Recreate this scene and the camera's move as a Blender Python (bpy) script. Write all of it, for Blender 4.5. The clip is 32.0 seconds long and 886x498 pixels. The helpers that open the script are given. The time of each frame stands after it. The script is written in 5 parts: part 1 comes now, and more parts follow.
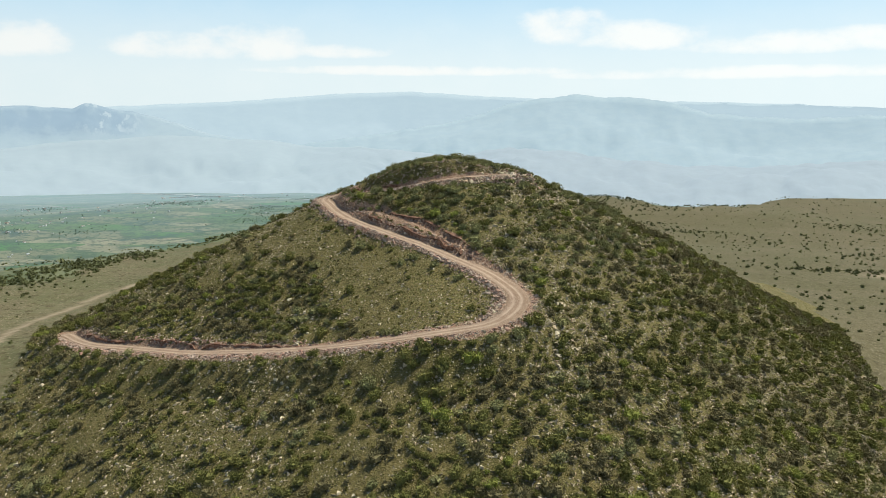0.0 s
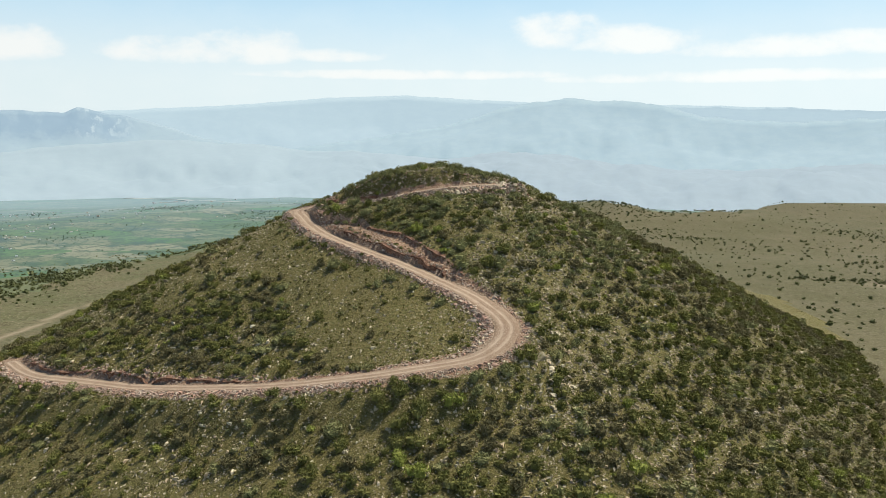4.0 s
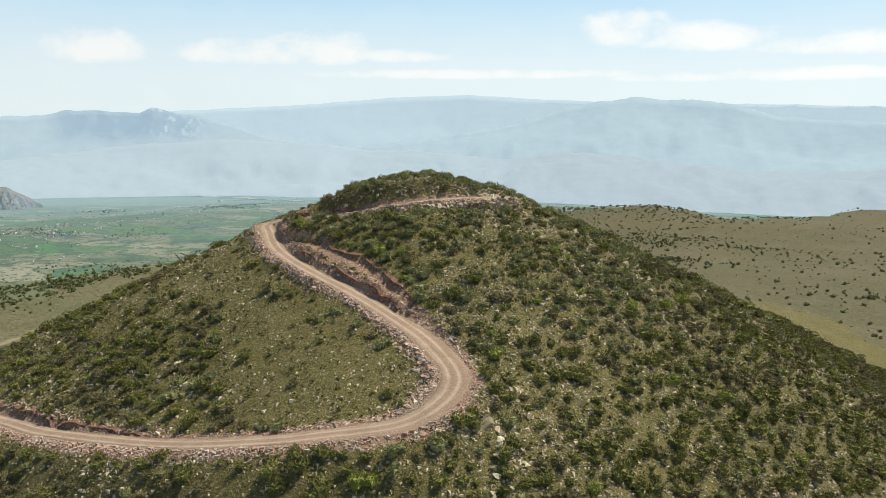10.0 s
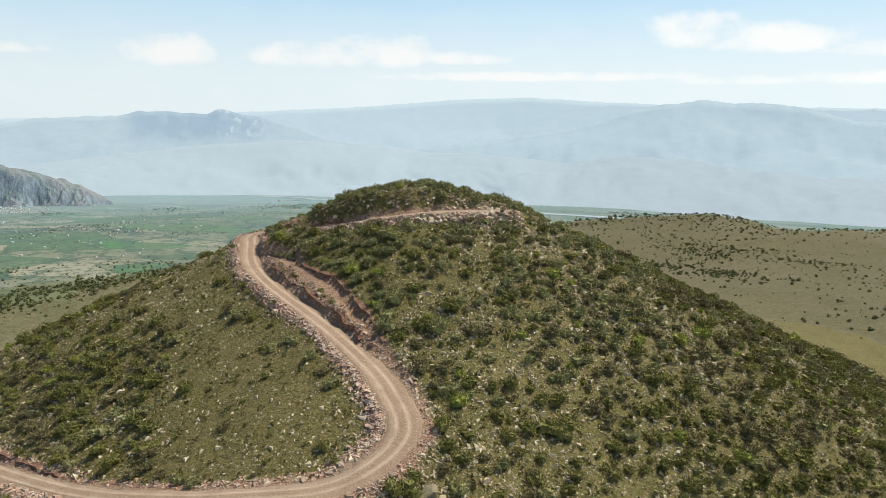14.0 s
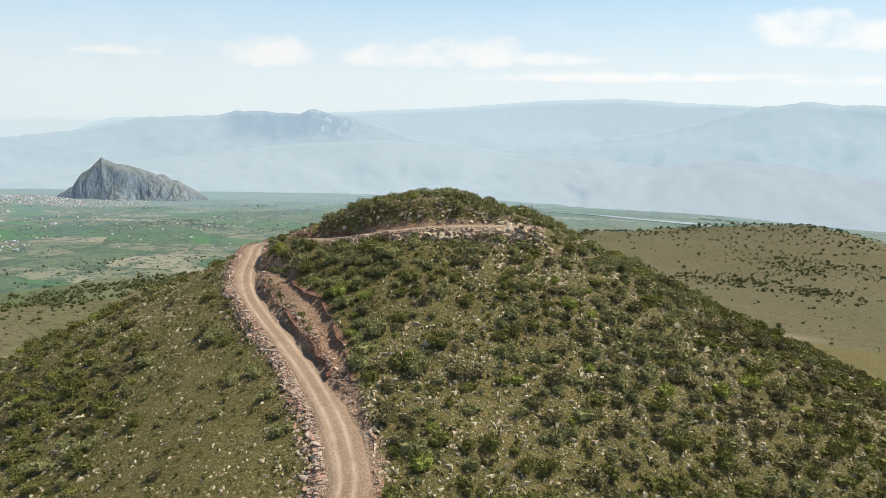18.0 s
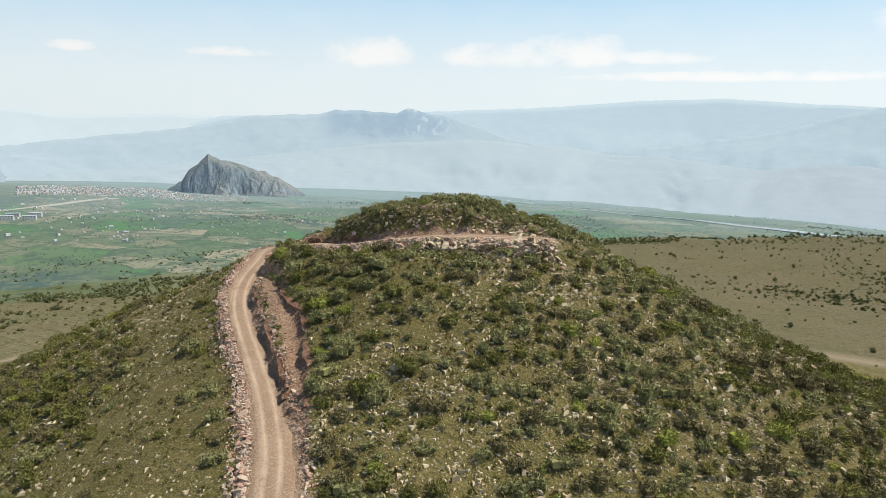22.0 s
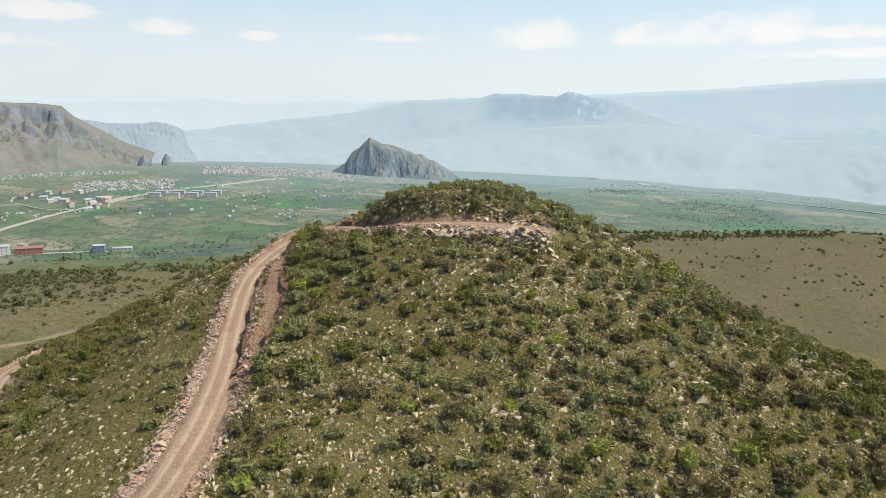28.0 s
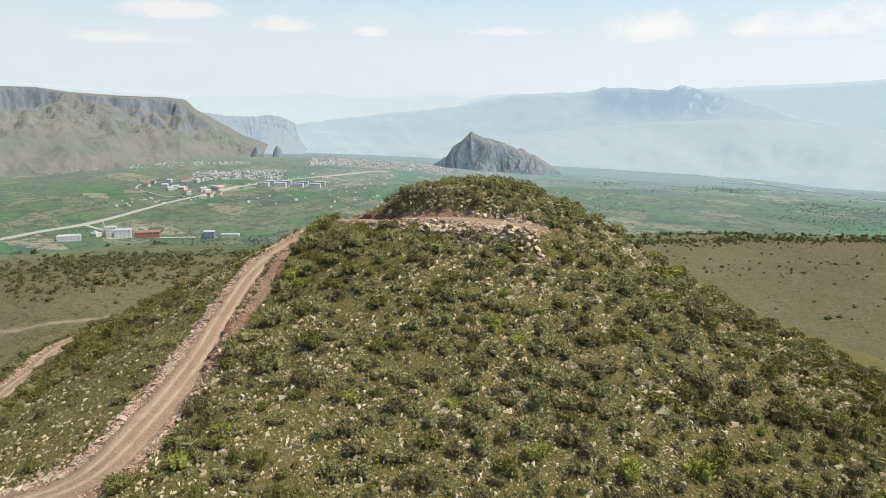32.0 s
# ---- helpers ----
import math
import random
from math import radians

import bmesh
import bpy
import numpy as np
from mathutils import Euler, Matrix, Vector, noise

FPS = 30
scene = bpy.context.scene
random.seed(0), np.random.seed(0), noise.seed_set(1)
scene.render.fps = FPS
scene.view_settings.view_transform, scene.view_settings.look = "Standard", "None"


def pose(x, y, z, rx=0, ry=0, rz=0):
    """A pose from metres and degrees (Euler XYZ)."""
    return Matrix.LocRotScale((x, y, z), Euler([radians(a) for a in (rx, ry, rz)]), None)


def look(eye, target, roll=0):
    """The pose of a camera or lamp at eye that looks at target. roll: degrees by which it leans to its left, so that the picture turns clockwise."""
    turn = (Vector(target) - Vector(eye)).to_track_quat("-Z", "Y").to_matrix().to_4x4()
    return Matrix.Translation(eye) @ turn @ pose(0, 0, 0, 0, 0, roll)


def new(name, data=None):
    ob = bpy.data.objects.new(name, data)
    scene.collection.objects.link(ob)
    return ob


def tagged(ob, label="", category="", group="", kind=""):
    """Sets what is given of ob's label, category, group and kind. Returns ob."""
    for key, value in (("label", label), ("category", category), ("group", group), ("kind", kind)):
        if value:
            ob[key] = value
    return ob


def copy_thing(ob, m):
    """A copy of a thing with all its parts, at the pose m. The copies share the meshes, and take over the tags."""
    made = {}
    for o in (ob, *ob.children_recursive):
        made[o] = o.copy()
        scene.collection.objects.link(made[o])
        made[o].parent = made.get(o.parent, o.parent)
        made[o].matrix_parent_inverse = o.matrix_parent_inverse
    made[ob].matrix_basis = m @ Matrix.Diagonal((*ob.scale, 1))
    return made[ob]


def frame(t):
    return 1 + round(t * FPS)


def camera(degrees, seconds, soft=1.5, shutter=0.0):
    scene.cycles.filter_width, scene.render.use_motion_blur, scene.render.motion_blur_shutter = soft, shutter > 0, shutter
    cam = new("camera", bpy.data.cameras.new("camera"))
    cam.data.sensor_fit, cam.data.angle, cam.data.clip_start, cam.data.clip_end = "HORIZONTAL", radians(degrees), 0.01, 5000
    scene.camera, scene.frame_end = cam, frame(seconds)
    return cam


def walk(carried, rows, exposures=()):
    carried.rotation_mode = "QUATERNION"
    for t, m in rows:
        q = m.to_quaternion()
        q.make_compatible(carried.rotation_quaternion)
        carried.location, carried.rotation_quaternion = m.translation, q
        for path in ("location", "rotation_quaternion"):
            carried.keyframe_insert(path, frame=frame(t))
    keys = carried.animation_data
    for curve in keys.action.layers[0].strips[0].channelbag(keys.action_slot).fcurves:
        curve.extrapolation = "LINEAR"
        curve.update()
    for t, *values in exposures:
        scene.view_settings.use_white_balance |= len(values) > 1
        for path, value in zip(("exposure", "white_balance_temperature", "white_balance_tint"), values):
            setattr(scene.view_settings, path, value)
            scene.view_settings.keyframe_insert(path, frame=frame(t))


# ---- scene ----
import collections

cam = camera(64.5, 32.0, soft=0.7)
PATH = [
    (0.0, 0.26, 0.06, 62.41, 79.16, -0.18, 0.32),
    (0.5, 0.13, 1.77, 62.48, 79.17, -0.22, 0.21),
    (1.0, -0.01, 3.51, 62.54, 79.17, -0.25, 0.10),
    (1.5, -0.01, 5.22, 62.55, 79.20, -0.24, 0.02),
    (2.0, 0.15, 6.93, 62.61, 79.26, -0.17, -0.06),
    (2.5, 0.69, 8.63, 62.63, 79.31, -0.12, -0.12),
    (3.0, 1.24, 10.25, 62.61, 79.34, -0.11, -0.16),
    (3.5, 1.54, 11.79, 62.59, 79.40, -0.12, -0.17),
    (4.0, 2.32, 13.33, 62.55, 79.46, -0.11, -0.16),
    (4.5, 3.56, 14.87, 62.47, 79.51, -0.06, -0.13),
    (6.5, 7.85, 21.29, 62.84, 79.36, 0.07, 1.95),
    (7.0, 9.36, 22.72, 63.10, 79.28, 0.10, 2.65),
    (7.5, 10.54, 24.35, 63.33, 79.17, 0.02, 2.94),
    (8.0, 11.72, 26.00, 63.45, 79.11, -0.06, 3.20),
    (8.5, 13.00, 27.71, 63.51, 79.10, -0.07, 3.54),
    (9.0, 14.41, 29.29, 63.21, 79.30, -0.02, 4.08),
    (9.5, 15.71, 30.94, 63.17, 79.37, -0.03, 4.57),
    (10.0, 16.98, 32.61, 63.16, 79.42, -0.04, 5.05),
    (10.5, 18.20, 34.30, 63.19, 79.44, -0.08, 5.52),
    (11.0, 19.42, 36.00, 63.24, 79.46, -0.11, 6.01),
    (11.5, 20.59, 37.73, 63.34, 79.43, -0.14, 6.54),
    (12.0, 21.79, 39.47, 63.38, 79.45, -0.18, 7.10),
    (12.5, 22.95, 41.23, 63.43, 79.47, -0.21, 7.65),
    (13.0, 24.10, 42.99, 63.47, 79.50, -0.25, 8.24),
    (13.5, 25.19, 44.76, 63.48, 79.54, -0.31, 8.97),
    (14.0, 26.25, 46.54, 63.48, 79.59, -0.37, 9.98),
    (14.5, 27.30, 48.33, 63.50, 79.64, -0.44, 11.13),
    (16.5, 31.26, 55.80, 63.83, 79.53, -0.61, 14.54),
    (17.0, 32.19, 57.64, 63.92, 79.52, -0.65, 15.36),
    (17.5, 33.09, 59.51, 63.92, 79.53, -0.69, 16.19),
    (18.0, 33.96, 61.37, 63.87, 79.59, -0.73, 17.09),
    (18.5, 34.80, 63.29, 63.92, 79.56, -0.78, 18.09),
    (19.0, 35.66, 65.16, 63.95, 79.68, -0.82, 19.10),
    (19.5, 36.60, 66.89, 64.03, 79.68, -0.88, 20.11),
    (20.0, 37.62, 68.43, 64.04, 79.68, -0.93, 21.14),
    (20.5, 38.68, 69.79, 64.09, 79.62, -0.98, 22.11),
    (21.0, 39.84, 71.01, 64.10, 79.58, -1.01, 23.07),
    (21.5, 41.05, 72.09, 64.08, 79.53, -1.02, 23.98),
    (22.0, 42.33, 73.06, 64.09, 79.45, -1.01, 24.89),
    (22.5, 43.64, 73.99, 64.17, 79.33, -0.99, 25.83),
    (23.0, 45.02, 74.89, 64.20, 79.22, -0.95, 26.86),
    (23.5, 46.42, 75.77, 64.19, 79.12, -0.93, 27.93),
    (24.0, 47.84, 76.65, 64.22, 78.99, -0.89, 29.00),
    (24.5, 49.26, 77.55, 64.27, 78.85, -0.83, 30.15),
    (25.0, 50.69, 78.47, 64.27, 78.74, -0.78, 31.29),
    (25.5, 52.12, 79.44, 64.33, 78.56, -0.74, 32.43),
    (27.5, 57.78, 83.35, 64.54, 78.08, -0.52, 36.75),
    (28.0, 59.15, 84.37, 64.56, 77.99, -0.52, 37.84),
    (28.5, 60.49, 85.44, 64.61, 77.90, -0.50, 38.97),
    (29.0, 61.80, 86.55, 64.65, 77.80, -0.48, 40.12),
    (29.5, 63.11, 87.66, 64.67, 77.72, -0.46, 41.27),
    (30.0, 64.38, 88.81, 64.70, 77.64, -0.48, 42.42),
    (30.5, 65.64, 89.97, 64.72, 77.61, -0.49, 43.43),
    (31.0, 66.87, 91.13, 64.74, 77.55, -0.50, 44.34),
    (31.5, 68.07, 92.33, 64.77, 77.49, -0.50, 45.32),
    (32.0, 69.22, 93.52, 64.79, 77.45, -0.50, 46.36),
]
walk(cam, [(t, pose(*p)) for t, *p in PATH], ((0, 0.0, 6400, 6), (10, 0.0, 6420, 7), (20, 0.0, 6450, 9), (32, 0.0, 6500, 10)))

# ---- world, sun and exposure ----
SUN_AZ, SUN_EL = 62.0, 57.0          # degrees to the right of +y, and above the horizon
world = bpy.data.worlds.new("sky")
scene.world = world
world.use_nodes = True


CLOUDS = (  # azimuth, height, half width and half height of each, in degrees
    (-30.5, 4.8, 3.4, 1.6), (-20.5, 4.7, 6.0, 1.2), (-14.5, 5.1, 4.2, 1.7), (-8.5, 4.7, 4.0, 0.7), (9.0, 6.4, 3.6, 1.8), (14.5, 5.7, 5.0, 1.4), (27.0, 5.0, 9.0, 1.1),
    (-67.0, 5.6, 4.0, 0.9), (-58.5, 4.9, 2.4, 0.8), (-52.0, 4.5, 1.6, 0.5), (-70.0, 3.6, 4.0, 0.6), (-41.5, 4.6, 3.0, 0.5), (22.0, 3.0, 14.0, 0.6), (-2.0, 3.3, 12.0, 0.5), (60.0, 9.0, 9.0, 2.5), (100.0, 14.0, 12.0, 4.0), (-120.0, 12.0, 12.0, 4.0))


def world_sky():
    nt = world.node_tree
    nt.nodes.clear()
    N = nt.nodes.new

    def put(socket, v):
        if isinstance(v, bpy.types.NodeSocket):
            nt.links.new(v, socket)
        else:
            socket.default_value = v

    def calc(op, a, b=0.0):
        n = N("ShaderNodeMath")
        n.operation = op
        put(n.inputs[0], a)
        put(n.inputs[1], b)
        return n.outputs[0]

    def step(v, lo, hi, a=0.0, b=1.0):
        n = N("ShaderNodeMapRange")
        n.interpolation_type = "SMOOTHSTEP"
        for k, x in (("Value", v), ("From Min", lo), ("From Max", hi), ("To Min", a), ("To Max", b)):
            put(n.inputs[k], x)
        return n.outputs[0]

    out, bg, sky = N("ShaderNodeOutputWorld"), N("ShaderNodeBackground"), N("ShaderNodeTexSky")
    sky.sky_type, sky.sun_disc = "NISHITA", False
    sky.sun_elevation, sky.sun_rotation = radians(SUN_EL), radians(SUN_AZ)
    sky.air_density, sky.dust_density, sky.ozone_density, sky.altitude = 1.0, 1.2, 1.6, 900
    co, sep = N("ShaderNodeTexCoord"), N("ShaderNodeSeparateXYZ")
    way = co.outputs["Generated"]
    nt.links.new(way, sep.inputs[0])
    az = calc("MULTIPLY", calc("ARCTAN2", sep.outputs["X"], sep.outputs["Y"]), 57.2958)
    el = calc("MULTIPLY", calc("ARCSINE", sep.outputs["Z"]), 57.2958)
    mp = N("ShaderNodeMapping")
    mp.inputs["Scale"].default_value = (1.0, 1.0, 1.7)
    nt.links.new(way, mp.inputs[0])
    noi = N("ShaderNodeTexNoise")
    noi.inputs["Scale"].default_value, noi.inputs["Detail"].default_value, noi.inputs["Roughness"].default_value = 17.0, 7.0, 0.58
    nt.links.new(mp.outputs[0], noi.inputs["Vector"])
    puff = calc("MULTIPLY", calc("SUBTRACT", noi.outputs["Fac"], 0.5), 3.6)
    cover = 0.0
    for a, e, w, h in CLOUDS:
        dx = calc("DIVIDE", calc("SUBTRACT", az, a), w * 1.25)
        up = calc("DIVIDE", calc("SUBTRACT", el, e), h * 1.15)
        down = calc("MULTIPLY", calc("MINIMUM", up, 0.0), 1.6)       # flat below, domed above
        dy = calc("ADD", calc("MAXIMUM", up, 0.0), down)
        v = calc("SUBTRACT", 1.0, calc("ADD", calc("MULTIPLY", dx, dx), calc("MULTIPLY", dy, dy)))
        cover = calc("MAXIMUM", cover, v)
    cloud = calc("MULTIPLY", step(calc("ADD", calc("MULTIPLY", cover, 1.5), puff), 0.1, 1.7), step(cover, 0.0, 0.35))
    soft = step(calc("ADD", noi.outputs["Fac"], 0.0), 0.35, 0.75, 0.0, 0.14)
    m1, m2, m3 = N("ShaderNodeMix"), N("ShaderNodeMix"), N("ShaderNodeMix")
    m1.data_type = m2.data_type = m3.data_type = "RGBA"
    put(m1.inputs["Factor"], step(el, 7.0, 18.0, 0.97, 0.04))       # bright haze over the far hills
    put(m1.inputs["A"], sky.outputs[0])
    m4 = N("ShaderNodeMix")
    m4.data_type = "RGBA"
    put(m4.inputs["Factor"], step(el, 2.0, 13.0))
    put(m4.inputs["A"], (6.7, 7.4, 7.65, 1))
    put(m4.inputs["B"], (3.7, 5.9, 7.7, 1))
    put(m1.inputs["B"], m4.outputs["Result"])
    put(m3.inputs["Factor"], calc("MULTIPLY", soft, step(el, 2.0, 14.0, 1.0, 0.0)))
    put(m3.inputs["A"], m1.outputs["Result"])
    put(m3.inputs["B"], (7.8, 7.95, 7.95, 1))
    put(m2.inputs["Factor"], calc("MULTIPLY", cloud, 0.96))
    put(m2.inputs["A"], m3.outputs["Result"])
    put(m2.inputs["B"], (7.9, 7.9, 7.8, 1))
    put(bg.inputs["Color"], m2.outputs["Result"])
    side = calc("COSINE", calc("MULTIPLY", calc("SUBTRACT", az, SUN_AZ), 0.0174533))
    put(bg.inputs["Strength"], calc("ADD", 0.119, calc("MULTIPLY", side, 0.010)))      # brighter towards the sun
    put(out.inputs[0], bg.outputs[0])


world_sky()
lamp = bpy.data.lights.new("sun", "SUN")
lamp.energy, lamp.angle, lamp.color = 5.0, radians(0.5), (1.0, 0.935, 0.80)
sun = new("sun", lamp)
sa, se = radians(SUN_AZ), radians(SUN_EL)
sun.matrix_world = look((0, 0, 300), Vector((0, 0, 300)) - Vector((math.sin(sa) * math.cos(se), math.cos(sa) * math.cos(se), math.sin(se))))

# ---- materials ----


class Nodes:
    """A small builder of node materials."""

    def __init__(self, name, rough=0.9):
        self.mat = bpy.data.materials.new(name)
        self.mat.use_nodes = True
        self.nt = self.mat.node_tree
        self.b = self.nt.nodes["Principled BSDF"]
        self.b.inputs["Roughness"].default_value = rough
        self.b.inputs["Specular IOR Level"].default_value = 0.2

    def add(self, kind, **inputs):
        n = self.nt.nodes.new(kind)
        for k, v in inputs.items():
            self.put(n.inputs[k.replace("_", " ")], v)
        return n

    def put(self, socket, v):
        if isinstance(v, bpy.types.NodeSocket):
            self.nt.links.new(v, socket)
        elif isinstance(v, tuple) and len(v) == 3 and socket.type == "RGBA":
            socket.default_value = (*v, 1)
        else:
            socket.default_value = v

    def place(self, scale=(1, 1, 1)):
        g = self.add("ShaderNodeNewGeometry")
        m = self.add("ShaderNodeMapping", Vector=g.outputs["Position"])
        m.inputs["Scale"].default_value = scale
        return m.outputs[0]

    def noise(self, vec, scale, detail=4.0, rough=0.55):
        return self.add("ShaderNodeTexNoise", Vector=vec, Scale=scale, Detail=detail, Roughness=rough).outputs["Fac"]

    def step(self, fac, lo, hi, a=0.0, b=1.0):
        n = self.add("ShaderNodeMapRange")
        n.interpolation_type = "SMOOTHSTEP"
        for k, v in (("Value", fac), ("From Min", lo), ("From Max", hi), ("To Min", a), ("To Max", b)):
            self.put(n.inputs[k], v)
        return n.outputs[0]

    def mix(self, fac, a, b):
        n = self.add("ShaderNodeMix")
        n.data_type = "RGBA"
        self.put(n.inputs["Factor"], fac)
        self.put(n.inputs["A"], a)
        self.put(n.inputs["B"], b)
        return n.outputs["Result"]

    def math(self, op, a, b):
        n = self.add("ShaderNodeMath")
        n.operation = op
        self.put(n.inputs[0], a)
        self.put(n.inputs[1], b)
        return n.outputs[0]

    def attr(self, name):
        n = self.add("ShaderNodeAttribute")
        n.attribute_name = name
        return n.outputs["Fac"]

    def bump(self, height, strength, distance):
        n = self.add("ShaderNodeBump", Height=height, Strength=strength, Distance=distance)
        self.put(self.b.inputs["Normal"], n.outputs[0])

    def colour(self, c):
        self.put(self.b.inputs["Base Color"], c)


def hillside():
    m = Nodes("hillside_turf_and_soil", 0.95)
    p = m.place()
    big, mid, fine, grain = m.noise(p, 0.035), m.noise(p, 0.22, 5), m.noise(p, 1.3, 5, 0.65), m.noise(p, 5.0, 4, 0.7)
    turf = m.mix(m.step(mid, 0.35, 0.65), (0.114, 0.100, 0.027), (0.170, 0.136, 0.047))
    turf = m.mix(m.step(big, 0.40, 0.65), turf, m.mix(m.step(fine, 0.4, 0.6), (0.131, 0.120, 0.031), (0.184, 0.146, 0.051)))
    turf = m.mix(m.step(m.noise(p, 2.2, 4, 0.65), 0.52, 0.60, 0.0, 0.55), turf, (0.066, 0.060, 0.018))
    turf = m.mix(m.step(m.noise(p, 0.9, 4, 0.7), 0.58, 0.68, 0.0, 0.6), turf, (0.055, 0.055, 0.020))
    turf = m.mix(m.step(m.noise(p, 3.4, 5, 0.7), 0.54, 0.62, 0.0, 0.85), turf, (0.250, 0.205, 0.082))
    turf = m.mix(m.step(grain, 0.56, 0.64, 0.0, 0.85), turf, (0.27, 0.22, 0.11))
    turf = m.mix(m.step(m.noise(p, 9.0, 3, 0.7), 0.60, 0.67), turf, (0.34, 0.28, 0.17))
    earth = m.mix(m.step(fine, 0.35, 0.68), (0.29, 0.165, 0.098), (0.38, 0.25, 0.155))
    earth = m.mix(m.step(grain, 0.50, 0.64), earth, (0.48, 0.36, 0.27))
    earth = m.mix(m.step(grain, 0.36, 0.46, 1.0, 0.0), earth, (0.22, 0.12, 0.082))
    edge = m.math("ADD", m.attr("soil"), m.math("MULTIPLY", m.math("SUBTRACT", fine, 0.5), 1.1))
    near = m.mix(m.step(edge, 0.35, 0.62), turf, earth)
    tread = m.mix(m.step(mid, 0.4, 0.6), (0.285, 0.205, 0.135), (0.33, 0.245, 0.165))
    tread = m.mix(m.step(grain, 0.50, 0.66), tread, (0.38, 0.29, 0.22))
    tread = m.mix(m.attr("rut"), tread, (0.47, 0.36, 0.275))
    m.colour(m.mix(m.attr("tread"), near, tread))
    m.bump(m.math("ADD", grain, m.math("MULTIPLY", fine, 2.0)), 0.9, 0.32)
    return m.mat


def pasture():
    m = Nodes("pasture_on_the_plateau", 0.95)
    p = m.place()
    big, mid, fine = m.noise(p, 0.009, 3), m.noise(p, 0.05, 5), m.noise(p, 0.5, 6, 0.7)
    c = m.mix(m.step(big, 0.40, 0.60), (0.122, 0.104, 0.050), (0.104, 0.094, 0.041))
    west = m.step(m.add("ShaderNodeSeparateXYZ", Vector=p).outputs[0], -110.0, 10.0, 0.8, 0.0)        # greener grazing on the western side
    c = m.mix(west, c, m.mix(m.step(mid, 0.42, 0.60), (0.112, 0.112, 0.050), (0.150, 0.138, 0.068)))
    c = m.mix(m.step(mid, 0.42, 0.66, 0.0, 0.8), c, (0.135, 0.112, 0.059))
    c = m.mix(m.step(fine, 0.52, 0.64), c, (0.070, 0.060, 0.024))
    c = m.mix(m.step(m.noise(p, 0.85, 5, 0.7), 0.58, 0.65, 0.0, 0.9), c, (0.050, 0.047, 0.020))
    c = m.mix(m.step(m.noise(p, 1.6, 4, 0.7), 0.55, 0.66, 0.0, 0.85), c, (0.270, 0.225, 0.145))
    m.colour(m.mix(m.attr("soil"), c, (0.34, 0.265, 0.18)))
    m.bump(fine, 0.5, 0.6)
    return m.mat


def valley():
    """Fields, meadows and groves on the valley floor, with haze painted in: paler and bluer with distance."""
    m = Nodes("hazy_valley_fields", 1.0)
    tone = lambda r, g, b: (r, g, b)
    p = m.place((1, 1, 0.0))
    bent = m.add("ShaderNodeVectorMath")
    bent.operation = "ADD"
    warp = m.add("ShaderNodeTexNoise", Vector=p, Scale=0.004, Detail=3.0)
    wide = m.add("ShaderNodeVectorMath")
    wide.operation = "SCALE"
    wide.inputs[3].default_value = 110.0
    m.put(wide.inputs[0], warp.outputs["Color"])
    m.put(bent.inputs[0], m.place((0.8, 1.7, 0.0)))
    m.put(bent.inputs[1], wide.outputs[0])
    v = m.add("ShaderNodeTexVoronoi", Vector=bent.outputs[0], Scale=0.010, Randomness=0.95)
    sep = m.add("ShaderNodeSeparateColor", Color=v.outputs["Color"])
    c = m.mix(m.step(sep.outputs[0], 0.2, 0.8), tone(0.098, 0.156, 0.082), tone(0.200, 0.206, 0.136))
    c = m.mix(m.step(sep.outputs[1], 0.74, 0.80), c, tone(0.078, 0.180, 0.068))
    c = m.mix(m.step(sep.outputs[2], 0.82, 0.88), c, tone(0.290, 0.268, 0.185))
    hedge = m.add("ShaderNodeTexVoronoi", Vector=bent.outputs[0], Scale=0.010, Randomness=0.95)
    hedge.feature = "DISTANCE_TO_EDGE"
    c = m.mix(m.math("MULTIPLY", m.step(hedge.outputs["Distance"], 0.015, 0.05, 0.85, 0.0), m.step(m.noise(p, 0.02, 4), 0.42, 0.56)), c, tone(0.055, 0.088, 0.058))
    c = m.mix(m.step(m.noise(p, 0.0026, 4), 0.47, 0.60, 0.0, 0.5), c, tone(0.150, 0.166, 0.105))
    c = m.mix(m.step(m.noise(p, 0.024, 7, 0.75), 0.50, 0.56, 0.0, 0.85), c, tone(0.066, 0.106, 0.070))
    c = m.mix(m.step(m.noise(p, 0.11, 5, 0.7), 0.54, 0.62, 0.0, 0.9), c, tone(0.055, 0.088, 0.064))
    c = m.mix(m.math("MULTIPLY", m.step(m.noise(p, 0.0055, 5, 0.6), 0.54, 0.62), m.step(m.noise(p, 0.06, 5, 0.7), 0.42, 0.54)), c, tone(0.062, 0.102, 0.088))
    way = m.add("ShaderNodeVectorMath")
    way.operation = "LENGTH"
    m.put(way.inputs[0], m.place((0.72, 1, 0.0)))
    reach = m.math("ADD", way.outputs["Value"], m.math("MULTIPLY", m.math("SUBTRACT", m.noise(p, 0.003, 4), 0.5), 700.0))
    # haze put into the base colour by distance, grey-green on the left, bluish ahead
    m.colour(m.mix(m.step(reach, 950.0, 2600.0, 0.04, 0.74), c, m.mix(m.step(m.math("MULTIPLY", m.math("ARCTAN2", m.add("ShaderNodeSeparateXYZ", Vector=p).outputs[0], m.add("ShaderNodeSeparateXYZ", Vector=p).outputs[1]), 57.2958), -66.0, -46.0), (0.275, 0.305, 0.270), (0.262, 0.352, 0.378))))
    return m.mat


